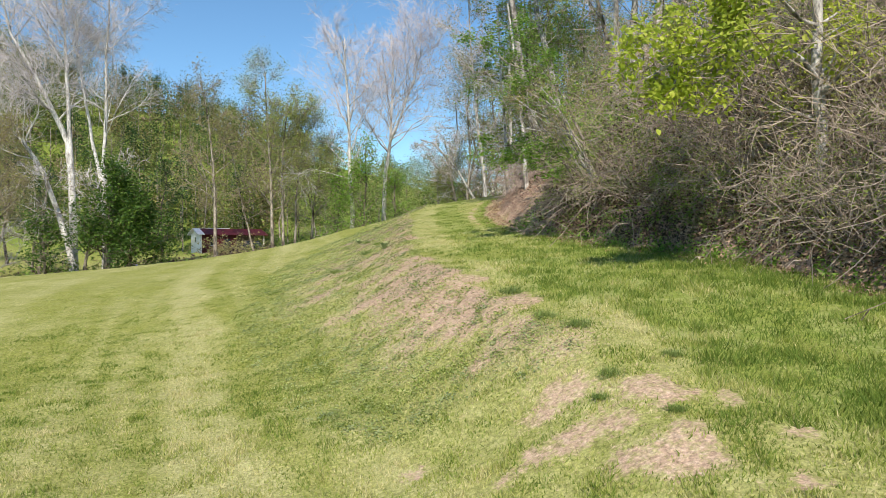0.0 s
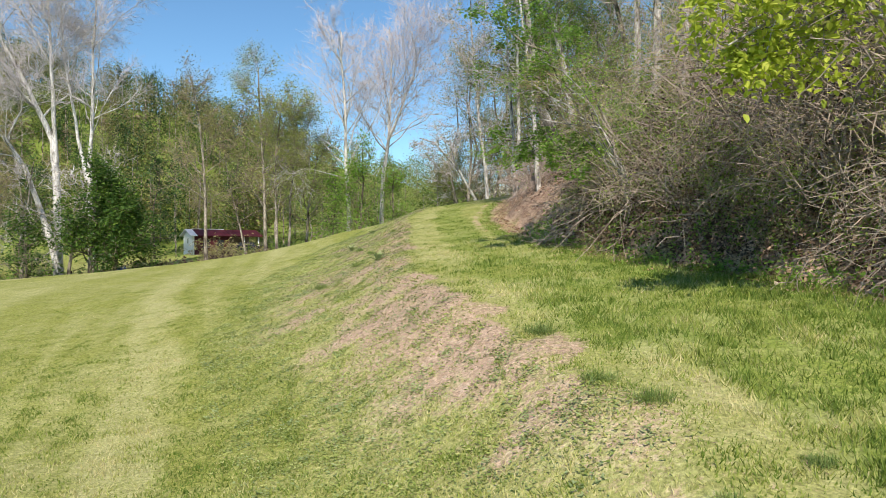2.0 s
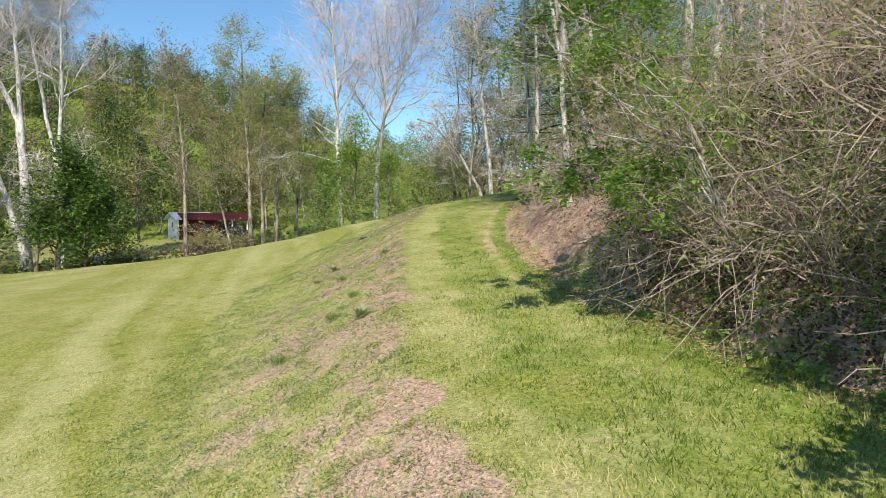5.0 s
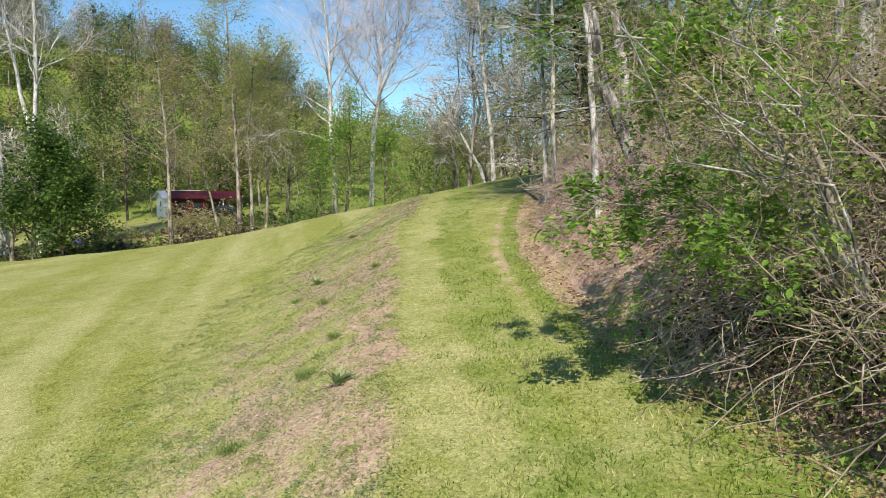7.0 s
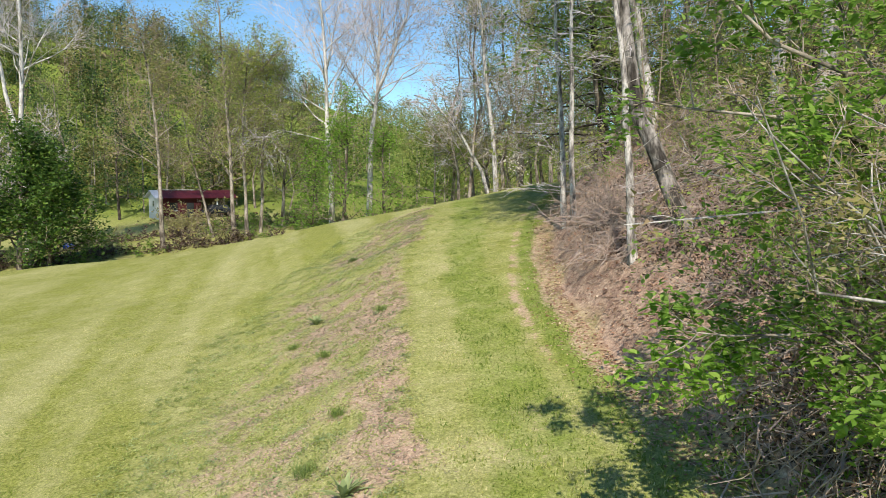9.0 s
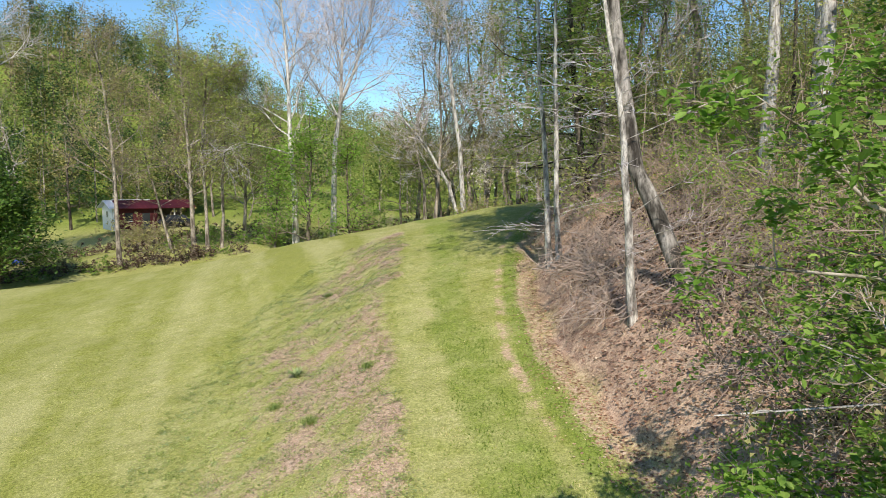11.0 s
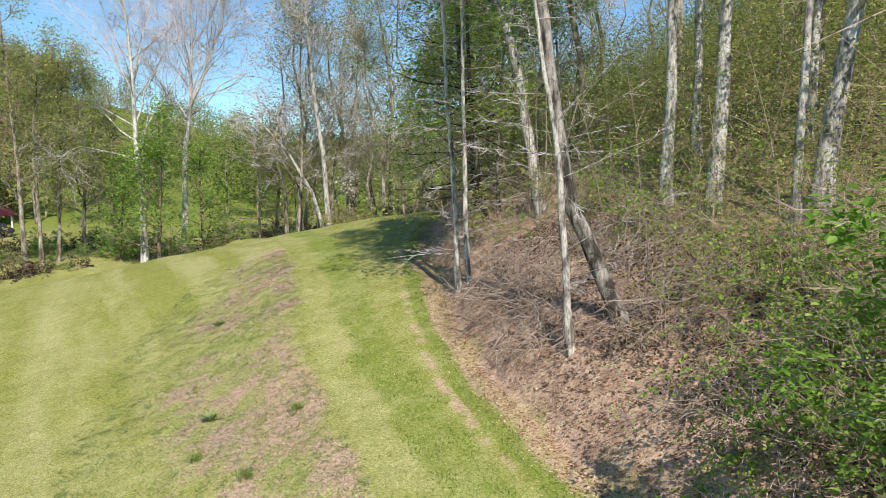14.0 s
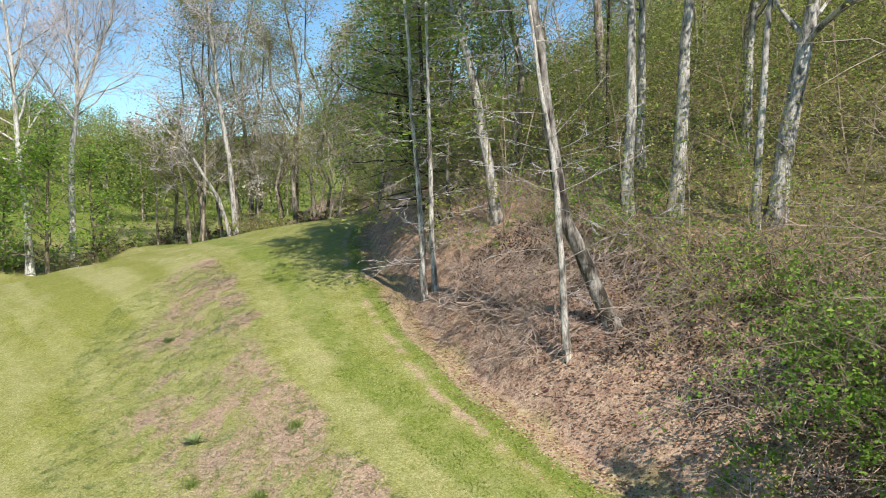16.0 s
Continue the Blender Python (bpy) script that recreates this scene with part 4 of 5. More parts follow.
# pines along the far ridge
for x, y, s in ((-84, 208, 0.75), (-79, 212, 0.65), (-75, 206, 0.75), (-70, 214, 0.6), (-90, 204, 0.7), (-66, 222, 0.6), (-41, 214, 0.9), (-38, 218, 0.8), (-97, 214, 0.75)):
    plant(4, x, y, s)
# behind the creek and round the far field
for x, y, k, s in ((-58, 92, 1, 1.1), (-52, 112, 0, 1.1), (-46, 116, 4, 1.0), (-40, 118, 1, 1.0), (-34, 120, 4, 0.9), (-28, 122, 0, 1.0), (-22, 118, 2, 1.3),
                   (-17, 112, 4, 0.8), (-64, 104, 4, 1.1), (-70, 90, 0, 1.2), (-76, 100, 1, 1.2), (-44, 96, 4, 0.7), (-50, 86, 1, 1.0)):
    plant(k, x, y, s)


def far_woods(name, label, seed, n, inside, mats, size, clumps):
    """Crowns of many leaf clumps over a distant slope, one object for each colour."""
    rng = np.random.default_rng(seed)
    xs, ys = [], []
    while len(xs) < n:
        x, y = inside(rng)
        xs.append(x), ys.append(y)
    z = land(np.array(xs), np.array(ys))
    pick = rng.integers(0, len(mats), n)
    for i, m in enumerate(mats):
        spots, stems = [], []
        for x, y, g in zip(np.array(xs)[pick == i], np.array(ys)[pick == i], z[pick == i]):
            h, r = rng.uniform(9, 15), rng.uniform(2.2, 3.8)
            k = int(clumps * rng.uniform(0.8, 1.2))
            q = rng.normal(size=(k, 3))
            q /= np.linalg.norm(q, axis=1, keepdims=True)
            q *= rng.uniform(0.35, 1.0, (k, 1)) ** 0.5
            lump = 1 + 0.25 * np.sin(3 * q[:, :1] + 5 * q[:, 1:2] + 7 * q[:, 2:] + rng.uniform(0, 6))
            spots.append(q * lump * np.array([r, r, h * 0.48]) + np.array([x, y, g + h * 0.52]))
            stems.append((np.array([[x, y, g - 0.3], [x, y, g + h * 0.4], [x, y, g + h * 0.85]]), np.array([0.16, 0.12, 0.04]), 3))
        ob = new(name, mesh_np(name, *leaves(rng, np.concatenate(spots), size, 0.55, 0.8), m))
        tagged(ob, label, "woodland", kind="stuff")
        st = new("far_trunks", mesh_np("far_trunks", *tubes(stems), M_GREY))
        tagged(st, "grey trunks of the distant wood", "woodland", kind="stuff")


def left_hill(rng):
    while True:
        x, y = rng.uniform(-190, 5), 118 + 190 * rng.random() ** 1.3
        if y > 118 - 0.05 * x and x < -0.2 * y and abs(x + 2) < 0.62 * y + 20:
            return x, y


def right_hill(rng):
    y = rng.uniform(40, 240)
    return float(toe(np.array([y]))[0]) + (34 if y < 92 else 4) + 90 * rng.random() ** 1.2, y


def ahead_hill(rng):
    y = 122 + 300 * rng.random() ** 1.3
    return rng.uniform(-0.22, 0.24) * y, y


far_woods("hillside_woods", "wooded hillside in mixed spring greens", 201, 520, left_hill, [M_FAR_OLIVE, M_FAR_GREEN, M_FAR_BROWN, M_FAR_OLIVE, M_FAR_GREEN, M_DEEP], 0.4, 700)
far_woods("distant_woods", "distant woods in soft spring green", 202, 210, ahead_hill, [M_SPRING, M_SPRING, M_FAR_GREEN, M_OLIVE], 0.42, 700)

def understory():
    """Saplings' leaves and low greenery over the wooded slope."""
    rng = np.random.default_rng(203)
    for m, n, lab in ((M_SPRING, 260000, "light green undergrowth of the wooded slope"), (M_GREEN, 120000, "green undergrowth of the wooded slope"), (M_OLIVE, 180000, "olive budding undergrowth of the wooded slope")):
        k = n // 60
        cy = 9 + 75 * rng.random(k)
        cx = toe(cy) + 3.4 + 34 * rng.random(k) ** 1.25
        cz = land(cx, cy) + 0.15 + 3.6 * rng.random(k) ** 1.4
        c = np.stack([cx, cy, cz], 1)
        p = np.repeat(c, 60, 0) + rng.normal(size=(60 * k, 3)) * np.array([0.75, 0.75, 0.45])
        p[:, 2] = np.maximum(p[:, 2], land(p[:, 0], p[:, 1]) + 0.05)
        size = 0.045 + 0.003 * np.maximum(p[:, 0], 0)
        ob = new("undergrowth", mesh_np("undergrowth", *leaves(rng, p, size[:, None], 0.65, 0.7), m))
        tagged(ob, lab, "undergrowth", kind="stuff")
    lines = []
    for _ in range(900):
        y = rng.uniform(8, 80)
        x = float(toe(np.array([y]))[0]) + 2.5 + 30 * rng.random() ** 1.3
        h = rng.uniform(1.5, 5.5)
        st = wander(rng, (x, y, ground_z(x, y) - 0.05), (rng.normal(0, 0.15), rng.normal(0, 0.15), 1), h, 4, 0.08, 0.0)
        r = 0.006 + 0.004 * h * rng.random()
        lines.append((st, np.linspace(r, r * 0.4, 5), 4))
        for _ in range(4):
            p, d = along(st, rng.uniform(0.3, 1))
            lines.append((wander(rng, p, aside(rng, d, 0.9), h * rng.uniform(0.1, 0.3), 2, 0.15, 0.05), np.array([r * 0.5, r * 0.4, r * 0.25]), 3))
    ob = new("saplings", mesh_np("saplings", *tubes(lines), M_TWIG))
    tagged(ob, "thin bare saplings on the wooded slope", "saplings", kind="stuff")


understory()

far_woods("upper_woods", "wooded upper slope in mixed spring greens", 204, 120, right_hill, [M_SPRING, M_OLIVE, M_CREAM], 0.24, 1500)

# ---- thickets on the bank ----
def bank_at(y, e):
    x = float(toe(np.array([y]))[0]) + e
    return (x, y, ground_z(x, y))


BRUSH = [
    make_shrub("bramble_thicket", "tangled thicket of dead brown canes on the bank", bank_at(15.0, 1.4), 301, 38, 2.2, 0.8, -0.12, (-0.15, 0), M_CANE, M_OLIVE, 2.6, 0.055, 0.012, 7, group="thickets"),
    make_shrub("bramble_thicket", "thicket of arching grey canes with small green leaves", bank_at(13.6, 2.2), 302, 36, 2.9, 0.6, -0.08, (-0.2, 0), M_CANE, M_SPRING, 3.6, 0.055, 0.012, 7, group="thickets"),
    make_shrub("bramble_thicket", "low tangle of bramble with small green leaves", bank_at(11.4, 1.0), 303, 40, 1.15, 0.8, -0.16, (0.0, 0), M_CANE, M_GREEN, 5, 0.06, 0.006, 8, group="thickets"),
    make_shrub("bramble_thicket", "tall stand of bare pale stems with a few buds", bank_at(18.6, 2.6), 304, 30, 3.6, 0.35, -0.05, (-0.25, 0), M_CANE, M_OLIVE, 4, 0.055, 0.012, 7, group="thickets"),
    make_heap("brush_heap", "low heap of grey-brown dead sticks on the bank", bank_at(30.5, 0.9), 305, 85, 1.3, 0.011, M_STICK, "brush heaps"),
    make_shrub("bare_bush", "tall bare bush of fine pinkish-brown twigs on the bank", bank_at(20.6, 3.6), 307, 30, 3.4, 0.55, -0.05, (-0.15, 0), M_STICK, M_RUST, 0.8, 0.035, 0.0085, 12, group="bare bushes"),
    make_shrub("bare_bush", "small leafless bush of thin brown twigs on the bank", bank_at(25.2, 1.8), 306, 26, 1.5, 0.9, -0.06, (-0.1, 0), M_STICK, None, 0, 0.06, 0.007, 7, group="bare bushes"),
]
BR = np.random.default_rng(88)


def brush(kind, y, e, s):
    x, yy, z = bank_at(y, e)
    tip = Matrix.Rotation(-0.6 if kind == 4 else 0.0, 4, "Y")
    ob = copy_thing(BRUSH[kind], Matrix.Translation((x, yy, z)) @ tip @ Matrix.Rotation(BR.uniform(-0.9, 0.9), 4, "Z"))
    ob.scale = (s, s, s * BR.uniform(0.85, 1.15))


for y in np.arange(7.2, 20, 0.9):
    if y < 10 or 13.4 < y < 15:
        brush(2, y + BR.uniform(-0.2, 0.2), BR.uniform(0.35, 0.6), BR.uniform(0.35, 0.55))
    brush(2, y + 0.45 + BR.uniform(-0.2, 0.2), BR.uniform(1.0, 1.4), BR.uniform(0.7, 1.0))
    brush(int(BR.choice([0, 1, 1, 2], 1)[0]), y + BR.uniform(-0.3, 0.3), BR.uniform(0.6, 1.1), BR.uniform(0.65, 0.9))
    tall = y < 16.6
    brush(int(BR.choice([0, 1, 1, 3], 1)[0]) if tall else 2, y + BR.uniform(-0.3, 0.3), BR.uniform(1.5, 2.6), BR.uniform(1.0, 1.3))
    brush(int(BR.choice([1, 1, 3], 1)[0]), y + BR.uniform(-0.3, 0.3), BR.uniform(4.0, 6.5), BR.uniform(1.2, 1.5))
brush(1, 11.1, 0.35, 0.75)
brush(1, 10.2, 0.4, 0.7)


def thicket_shade():
    """Clumps of dark dead leaves that stand in for the shade inside the thicket."""
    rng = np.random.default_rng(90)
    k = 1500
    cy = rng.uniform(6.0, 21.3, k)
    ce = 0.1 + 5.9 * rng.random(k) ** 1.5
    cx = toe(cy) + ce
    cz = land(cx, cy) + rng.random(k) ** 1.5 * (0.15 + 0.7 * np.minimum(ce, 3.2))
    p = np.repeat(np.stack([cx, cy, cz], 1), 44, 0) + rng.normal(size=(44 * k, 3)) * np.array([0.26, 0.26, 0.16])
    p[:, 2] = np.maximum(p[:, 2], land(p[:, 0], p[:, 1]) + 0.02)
    # a low scatter further along, in place of the bank's shaded hollows
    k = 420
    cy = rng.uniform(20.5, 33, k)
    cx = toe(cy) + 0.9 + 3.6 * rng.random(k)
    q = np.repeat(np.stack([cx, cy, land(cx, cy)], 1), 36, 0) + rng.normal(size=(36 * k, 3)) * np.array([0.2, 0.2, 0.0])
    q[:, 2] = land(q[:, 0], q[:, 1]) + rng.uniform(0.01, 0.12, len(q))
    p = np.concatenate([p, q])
    ob = new("shade_leaves", mesh_np("shade_leaves", *leaves(rng, p, 0.06, 0.4, 0.75), M_SHADE_MULCH))
    tagged(ob, "dark dead leaves among the thicket canes, standing in for shade", "dead leaves", kind="stuff")


thicket_shade()
for y, e, s in ((18.6, 1.7, 1.0), (19.4, 1.5, 1.0), (20.2, 1.5, 1.05), (20.9, 1.9, 1.1), (27.4, 1.3, 0.9), (28.6, 0.9, 0.8), (29.4, 1.8, 1.0), (31.6, 1.5, 0.9), (26.2, 2.5, 1.0), (23.4, 1.5, 0.9), (22.6, 2.4, 1.0), (28.2, 3.0, 1.1), (30.4, 3.2, 1.1), (21.4, 0.9, 1.0), (20.4, 0.4, 0.9)):
    brush(4, y, e, s)
for _ in range(16):
    brush(int(BR.choice([0, 2, 2], 1)[0]), BR.uniform(24, 50), 3.0 + 6.0 * BR.random(), BR.uniform(0.5, 0.85))
for _ in range(7):
    brush(5, BR.uniform(18.5, 22), 3.2 + 3.6 * BR.random(), BR.uniform(0.7, 1.15))
for _ in range(26):
    brush(6, BR.uniform(20.5, 35), 0.9 + 4.6 * BR.random(), BR.uniform(0.6, 1.15))
GREENS = [
    make_shrub("leafy_shrub", "loose shrub with fresh green leaves on arching twigs", bank_at(20.5, 2.4), 311, 24, 2.8, 0.9, -0.09, (-0.15, 0), M_TWIG, M_FRESH, 9.0, 0.075, 0.009, 6, group="leafy shrubs", folded=True),
    make_shrub("leafy_shrub", "shrub with small lime-green new leaves", bank_at(22.5, 3.6), 312, 22, 2.4, 0.8, -0.06, (-0.1, 0), M_TWIG, M_LIME, 5.0, 0.042, 0.008, 6, group="leafy shrubs"),
    make_shrub("leafy_shrub", "dense bright green shrub on the bank", bank_at(21.4, 1.6), 313, 18, 2.2, 0.8, -0.07, (-0.15, 0), M_TWIG, M_FRESH, 12.0, 0.09, 0.008, 6, group="leafy shrubs", folded=True),
]


def shrub(kind, x, y, s, tilt=0.0):
    ob = copy_thing(GREENS[kind], Matrix.Translation((x, y, ground_z(x, y))) @ Matrix.Rotation(BR.uniform(0, 6.28), 4, "Z"))
    ob.scale = (s, s, s)


for _ in range(44):
    y = BR.uniform(24, 60)
    x = float(toe(np.array([y]))[0]) + 2.2 + 16 * BR.random() ** 1.5
    shrub(int(BR.integers(0, 2)), x, y, BR.uniform(0.6, 1.15))
# along the creek and at the field's far edge
CREEK = [
    make_shrub("creek_bush", "brown leafless brush along the creek", (-41.0, 71.6, ground_z(-41, 71.6)), 331, 16, 1.7, 0.9, -0.12, (0, 0), M_CANE, M_SHADE_MULCH, 7.0, 0.2, 0.014, 5, group="creek bushes", foot=0.7),
    make_shrub("creek_bush", "olive-green budding bush beside the creek", (-25.8, 88, ground_z(-25.8, 88)), 332, 18, 2.8, 0.7, -0.05, (0, 0), M_TWIG, M_OLIVE, 5.5, 0.2, 0.014, 5, group="creek bushes", foot=0.6),
    make_shrub("creek_bush", "fresh green bush beside the creek", (-12.5, 78, ground_z(-12.5, 78)), 333, 18, 2.4, 0.8, -0.06, (0, 0), M_TWIG, M_GREEN, 6.0, 0.22, 0.014, 5, group="creek bushes", foot=0.6),
]


def creek(kind, x, y, s):
    ob = copy_thing(CREEK[kind], Matrix.Translation((x, y, ground_z(x, y))) @ Matrix.Rotation(BR.uniform(0, 6.28), 4, "Z"))
    ob.scale = (s * 1.1, s * 1.1, s)


for x in np.arange(-60, -13.5, 1.7):
    if -26.6 < x < -23.6:
        continue
    creek(int(BR.choice([0, 0, 0, 1, 2], 1)[0]), x + BR.uniform(-0.6, 0.6), 73 + 0.06 * (x + 20) + BR.uniform(-1.2, 1.5), BR.uniform(0.6, 1.0))
for x in np.arange(-62, -20, 3.4):
    if -30 < x < -23.6:
        continue
    creek(int(BR.choice([1, 2], 1)[0]), x + BR.uniform(-1, 1), 77 + BR.uniform(0, 3), BR.uniform(0.7, 1.1))
for x in np.arange(-14, 4, 0.95):
    creek(int(BR.choice([0, 0, 1, 2, 2], 1)[0]), x + BR.uniform(-0.5, 0.5), 78.5 + BR.uniform(-2.5, 4), BR.uniform(0.5, 0.85))
for x in np.arange(-58, -16, 1.3):
    creek(int(BR.choice([0, 0, 2], 1)[0]), x + BR.uniform(-0.5, 0.5), 71 + 0.05 * (x + 20) + BR.uniform(-1.0, 1.0), BR.uniform(0.55, 0.85))
for x in np.arange(-50, -21, 1.5):
    creek(int(BR.choice([0, 2], 1)[0]), x + BR.uniform(-0.6, 0.6), 84 + BR.uniform(-4, 4), BR.uniform(0.45, 0.75))
for x, y, k, s in ((-29.0, 93.5, 1, 1.25), (-28.2, 94, 1, 1.3), (-26.9, 93, 1, 1.3), (-31.5, 90, 0, 0.9), (-33.5, 89, 0, 0.8), (-36, 90, 2, 0.7), (-24.5, 95, 0, 1.0), (-30, 73, 0, 0.6), (-28, 72.6, 0, 0.55), (-25.5, 72.4, 0, 0.5), (-33, 72, 0, 0.7), (-27.6, 92, 1, 1.2), (-26.0, 91, 1, 1.2), (-23.5, 93, 0, 1.2), (-22, 90, 0, 1.0), (-20, 92, 2, 1.1), (3, 100, 1, 1.6)):
    creek(k, x, y, s)
# scrub between the rise and the far meadow, and under the wood's edge
for _ in range(24):
    creek(int(BR.choice([0, 1, 2, 2], 1)[0]), BR.uniform(-22, 6), BR.uniform(81, 97), BR.uniform(0.7, 1.15))
for _ in range(30):
    creek(int(BR.choice([0, 1, 1, 2], 1)[0]), BR.uniform(3.5, 15), BR.uniform(63, 78), BR.uniform(0.45, 0.95))
# green shrubs on the bank past the thicket
for x, y, k, s in ((4.1, 21.9, 0, 0.9), (5.0, 23.0, 0, 0.8), (5.6, 22.3, 0, 0.9), (4.3, 24.6, 1, 0.7), (5.4, 25.2, 1, 0.8), (6.4, 24.2, 0, 0.8), (6.2, 26.6, 1, 0.8),
                   (6.9, 28.9, 0, 0.8), (5.7, 29.6, 1, 0.7), (8.2, 30.5, 0, 0.9), (6.3, 31.8, 1, 0.8), (7.4, 25.2, 1, 0.9), (4.9, 33.2, 0, 0.7)):
    shrub(k, x, y, s)
for x, y, s in ((4.9, 21.5, 0.85), (6.0, 22.7, 0.8)):
    shrub(2, x, y, s)
# the shrubs that overhang the lane
OH = np.random.default_rng(40)
bundle = []
for k in range(8):
    w = OH.normal(0, 0.16, (5, 3)) * np.array([[0.7], [0.8], [1.1], [1.8], [2.6]])
    line = np.array([(4.1, 18.5, 3.3), (3.75, 18.35, 4.1), (3.1, 18.0, 4.85), (2.3, 17.8, 5.6), (1.5, 17.9, 6.2)]) + w
    bundle.append(([tuple(p) for p in line], 0.024, 0.005))
standing("leaning_shrub", "bundle of pale bare stems leaning out over the lane", bundle, category="shrub", bark=M_PALE, twigs=M_CANE, crown=M_OLIVE,
         leaf=0.05, per=1.6, jitter=0.05, limbs=7, start=0.4, reach=0.7, angle=40, up=0.05, sub=(5, 4), thin=0.0025, stout=0.3, seed=320)
SPRAY = dict(category="shrub", bark=M_GREY, twigs=M_TWIG, crown=M_FRESH, leaf=0.082, per=5.5, jitter=0.07, flat=0.75, folded=True, start=0.2, angle=62, up=0.0,
             sub=(4, 4), thin=0.003, stout=0.25)
standing("overhanging_shrub", "leafy green bush reaching high over the lane from the bank",
         [([(4.3, 18.9, 3.5), (3.7, 18.7, 4.8), (2.9, 18.6, 5.7), (1.9, 18.5, 6.3), (0.6, 18.4, 6.45)], 0.045, 0.004),
          ([(3.7, 18.7, 4.9), (3.2, 18.7, 6.0), (2.5, 18.8, 7.0), (2.0, 18.9, 8.0)], 0.03, 0.004),
          ([(2.9, 18.6, 5.7), (2.2, 18.3, 6.6), (1.4, 18.2, 7.0), (0.8, 18.2, 7.5)], 0.026, 0.003),
          ([(3.3, 18.6, 5.3), (2.5, 18.3, 5.9), (1.7, 18.1, 6.0)], 0.02, 0.003)], seed=321, limbs=13, reach=0.95, **dict(SPRAY, per=6.0, leaf=0.075))
standing("overhanging_shrub", "low leafy branches spreading out over the foot of the bank",
         [([(3.9, 18.8, 3.6), (3.1, 18.6, 4.4), (2.2, 18.4, 4.7), (1.1, 18.3, 4.75)], 0.032, 0.003),
          ([(3.3, 18.7, 4.2), (2.5, 18.9, 4.5), (1.7, 19.0, 4.5)], 0.022, 0.003),
          ([(3.6, 18.5, 3.9), (2.9, 18.2, 4.3), (2.2, 17.9, 4.4)], 0.022, 0.003)], seed=322, limbs=11, reach=0.8, **dict(SPRAY, per=4.5))


# ---- weeds on the slope ----
def weed(name, label, x, y, seed, n, length, width, droop, mat, group="", splay=(0.25, 1.0), spread=0.0):
    """A tuft of long bent leaves from one root."""
    rng = np.random.default_rng(seed)
    ob = thing(name, label, "weed", (x, y, ground_z(x, y)), group)
    v, f = [], []
    for _ in range(n):
        a, t = rng.uniform(0, 6.28), rng.uniform(*splay)
        root = np.array([rng.normal(), rng.normal(), 0]) * spread
        out = np.array([math.cos(a), math.sin(a), 0])
        sd = np.array([-math.sin(a), math.cos(a), 0]) * width * rng.uniform(0.6, 1.2)
        ln = length * rng.uniform(0.6, 1.2)
        row = []
        for k in range(5):
            u = k / 4
            c = root + out * ln * u * t + np.array([0, 0, ln * (u * (1.15 - t * 0.55) - droop * u * u)])
            w = sd * (0.55 + 1.3 * u - 1.8 * u * u)
            row += [c - w, c + np.array([0, 0, -0.15 * width]), c + w]
        b = len(v)
        v += row
        for k in range(4):
            for s in (0, 1):
                i = b + 3 * k + s
                f.append((i, i + 1, i + 4, i + 3))
    tagged(part_np("leaf_tuft", v, f, mat, ob), kind="stuff")
    return ob


M_WEED = leaf_mat("weed_leaves", [(0.0, (0.26, 0.34, 0.15)), (1.0, (0.45, 0.52, 0.27))], 0.45)
M_SPROUT = leaf_mat("sprout_leaves", [(0.0, (0.24, 0.31, 0.09)), (0.6, (0.4, 0.47, 0.15)), (1.0, (0.55, 0.57, 0.26))], 0.5)
M_TUFT = leaf_mat("tuft_blades", [(0.0, (0.16, 0.25, 0.07)), (0.6, (0.29, 0.39, 0.12)), (1.0, (0.46, 0.5, 0.2))], 0.55)
M_STRAW = leaf_mat("dry_straw", [(0.0, (0.2, 0.15, 0.115)), (0.5, (0.4, 0.32, 0.25)), (0.85, (0.5, 0.42, 0.33)), (1.0, (0.6, 0.53, 0.42))], 0.35)
for i, (x, y, n, ln) in enumerate(((-1.8, 21.6, 26, 0.42), (-3.7, 31.2, 24, 0.4))):
    weed("broadleaf_weed", "large rosette of broad grey-green leaves on the brown slope", x, y, 1 + i, n, ln, 0.05, 0.35, M_WEED, "broadleaf weeds")
for i, (x, y, s) in enumerate(((1.12, 11.64, 1.2), (1.38, 9.54, 0.9), (1.69, 8.88, 1.0), (1.72, 7.26, 0.8), (2.51, 7.74, 0.6), (1.55, 6.9, 0.5), (2.05, 6.2, 0.5),
                               (-2.44, 22.75, 1.2), (-2.21, 24.3, 0.9), (-2.96, 27.85, 1.1), (-1.89, 29.35, 0.9), (-3.53, 38.2, 1.0), (-3.96, 29.6, 0.9), (-3.13, 20.85, 1.2))):
    weed("grass_tuft", "soft bluish-green tuft of coarse grass on the slope", x, y, 10 + i, 300, 0.17 * s, 0.003 + 0.00012 * y, 0.3, M_TUFT, "grass tufts", (0.15, 1.1), 0.085 * s)


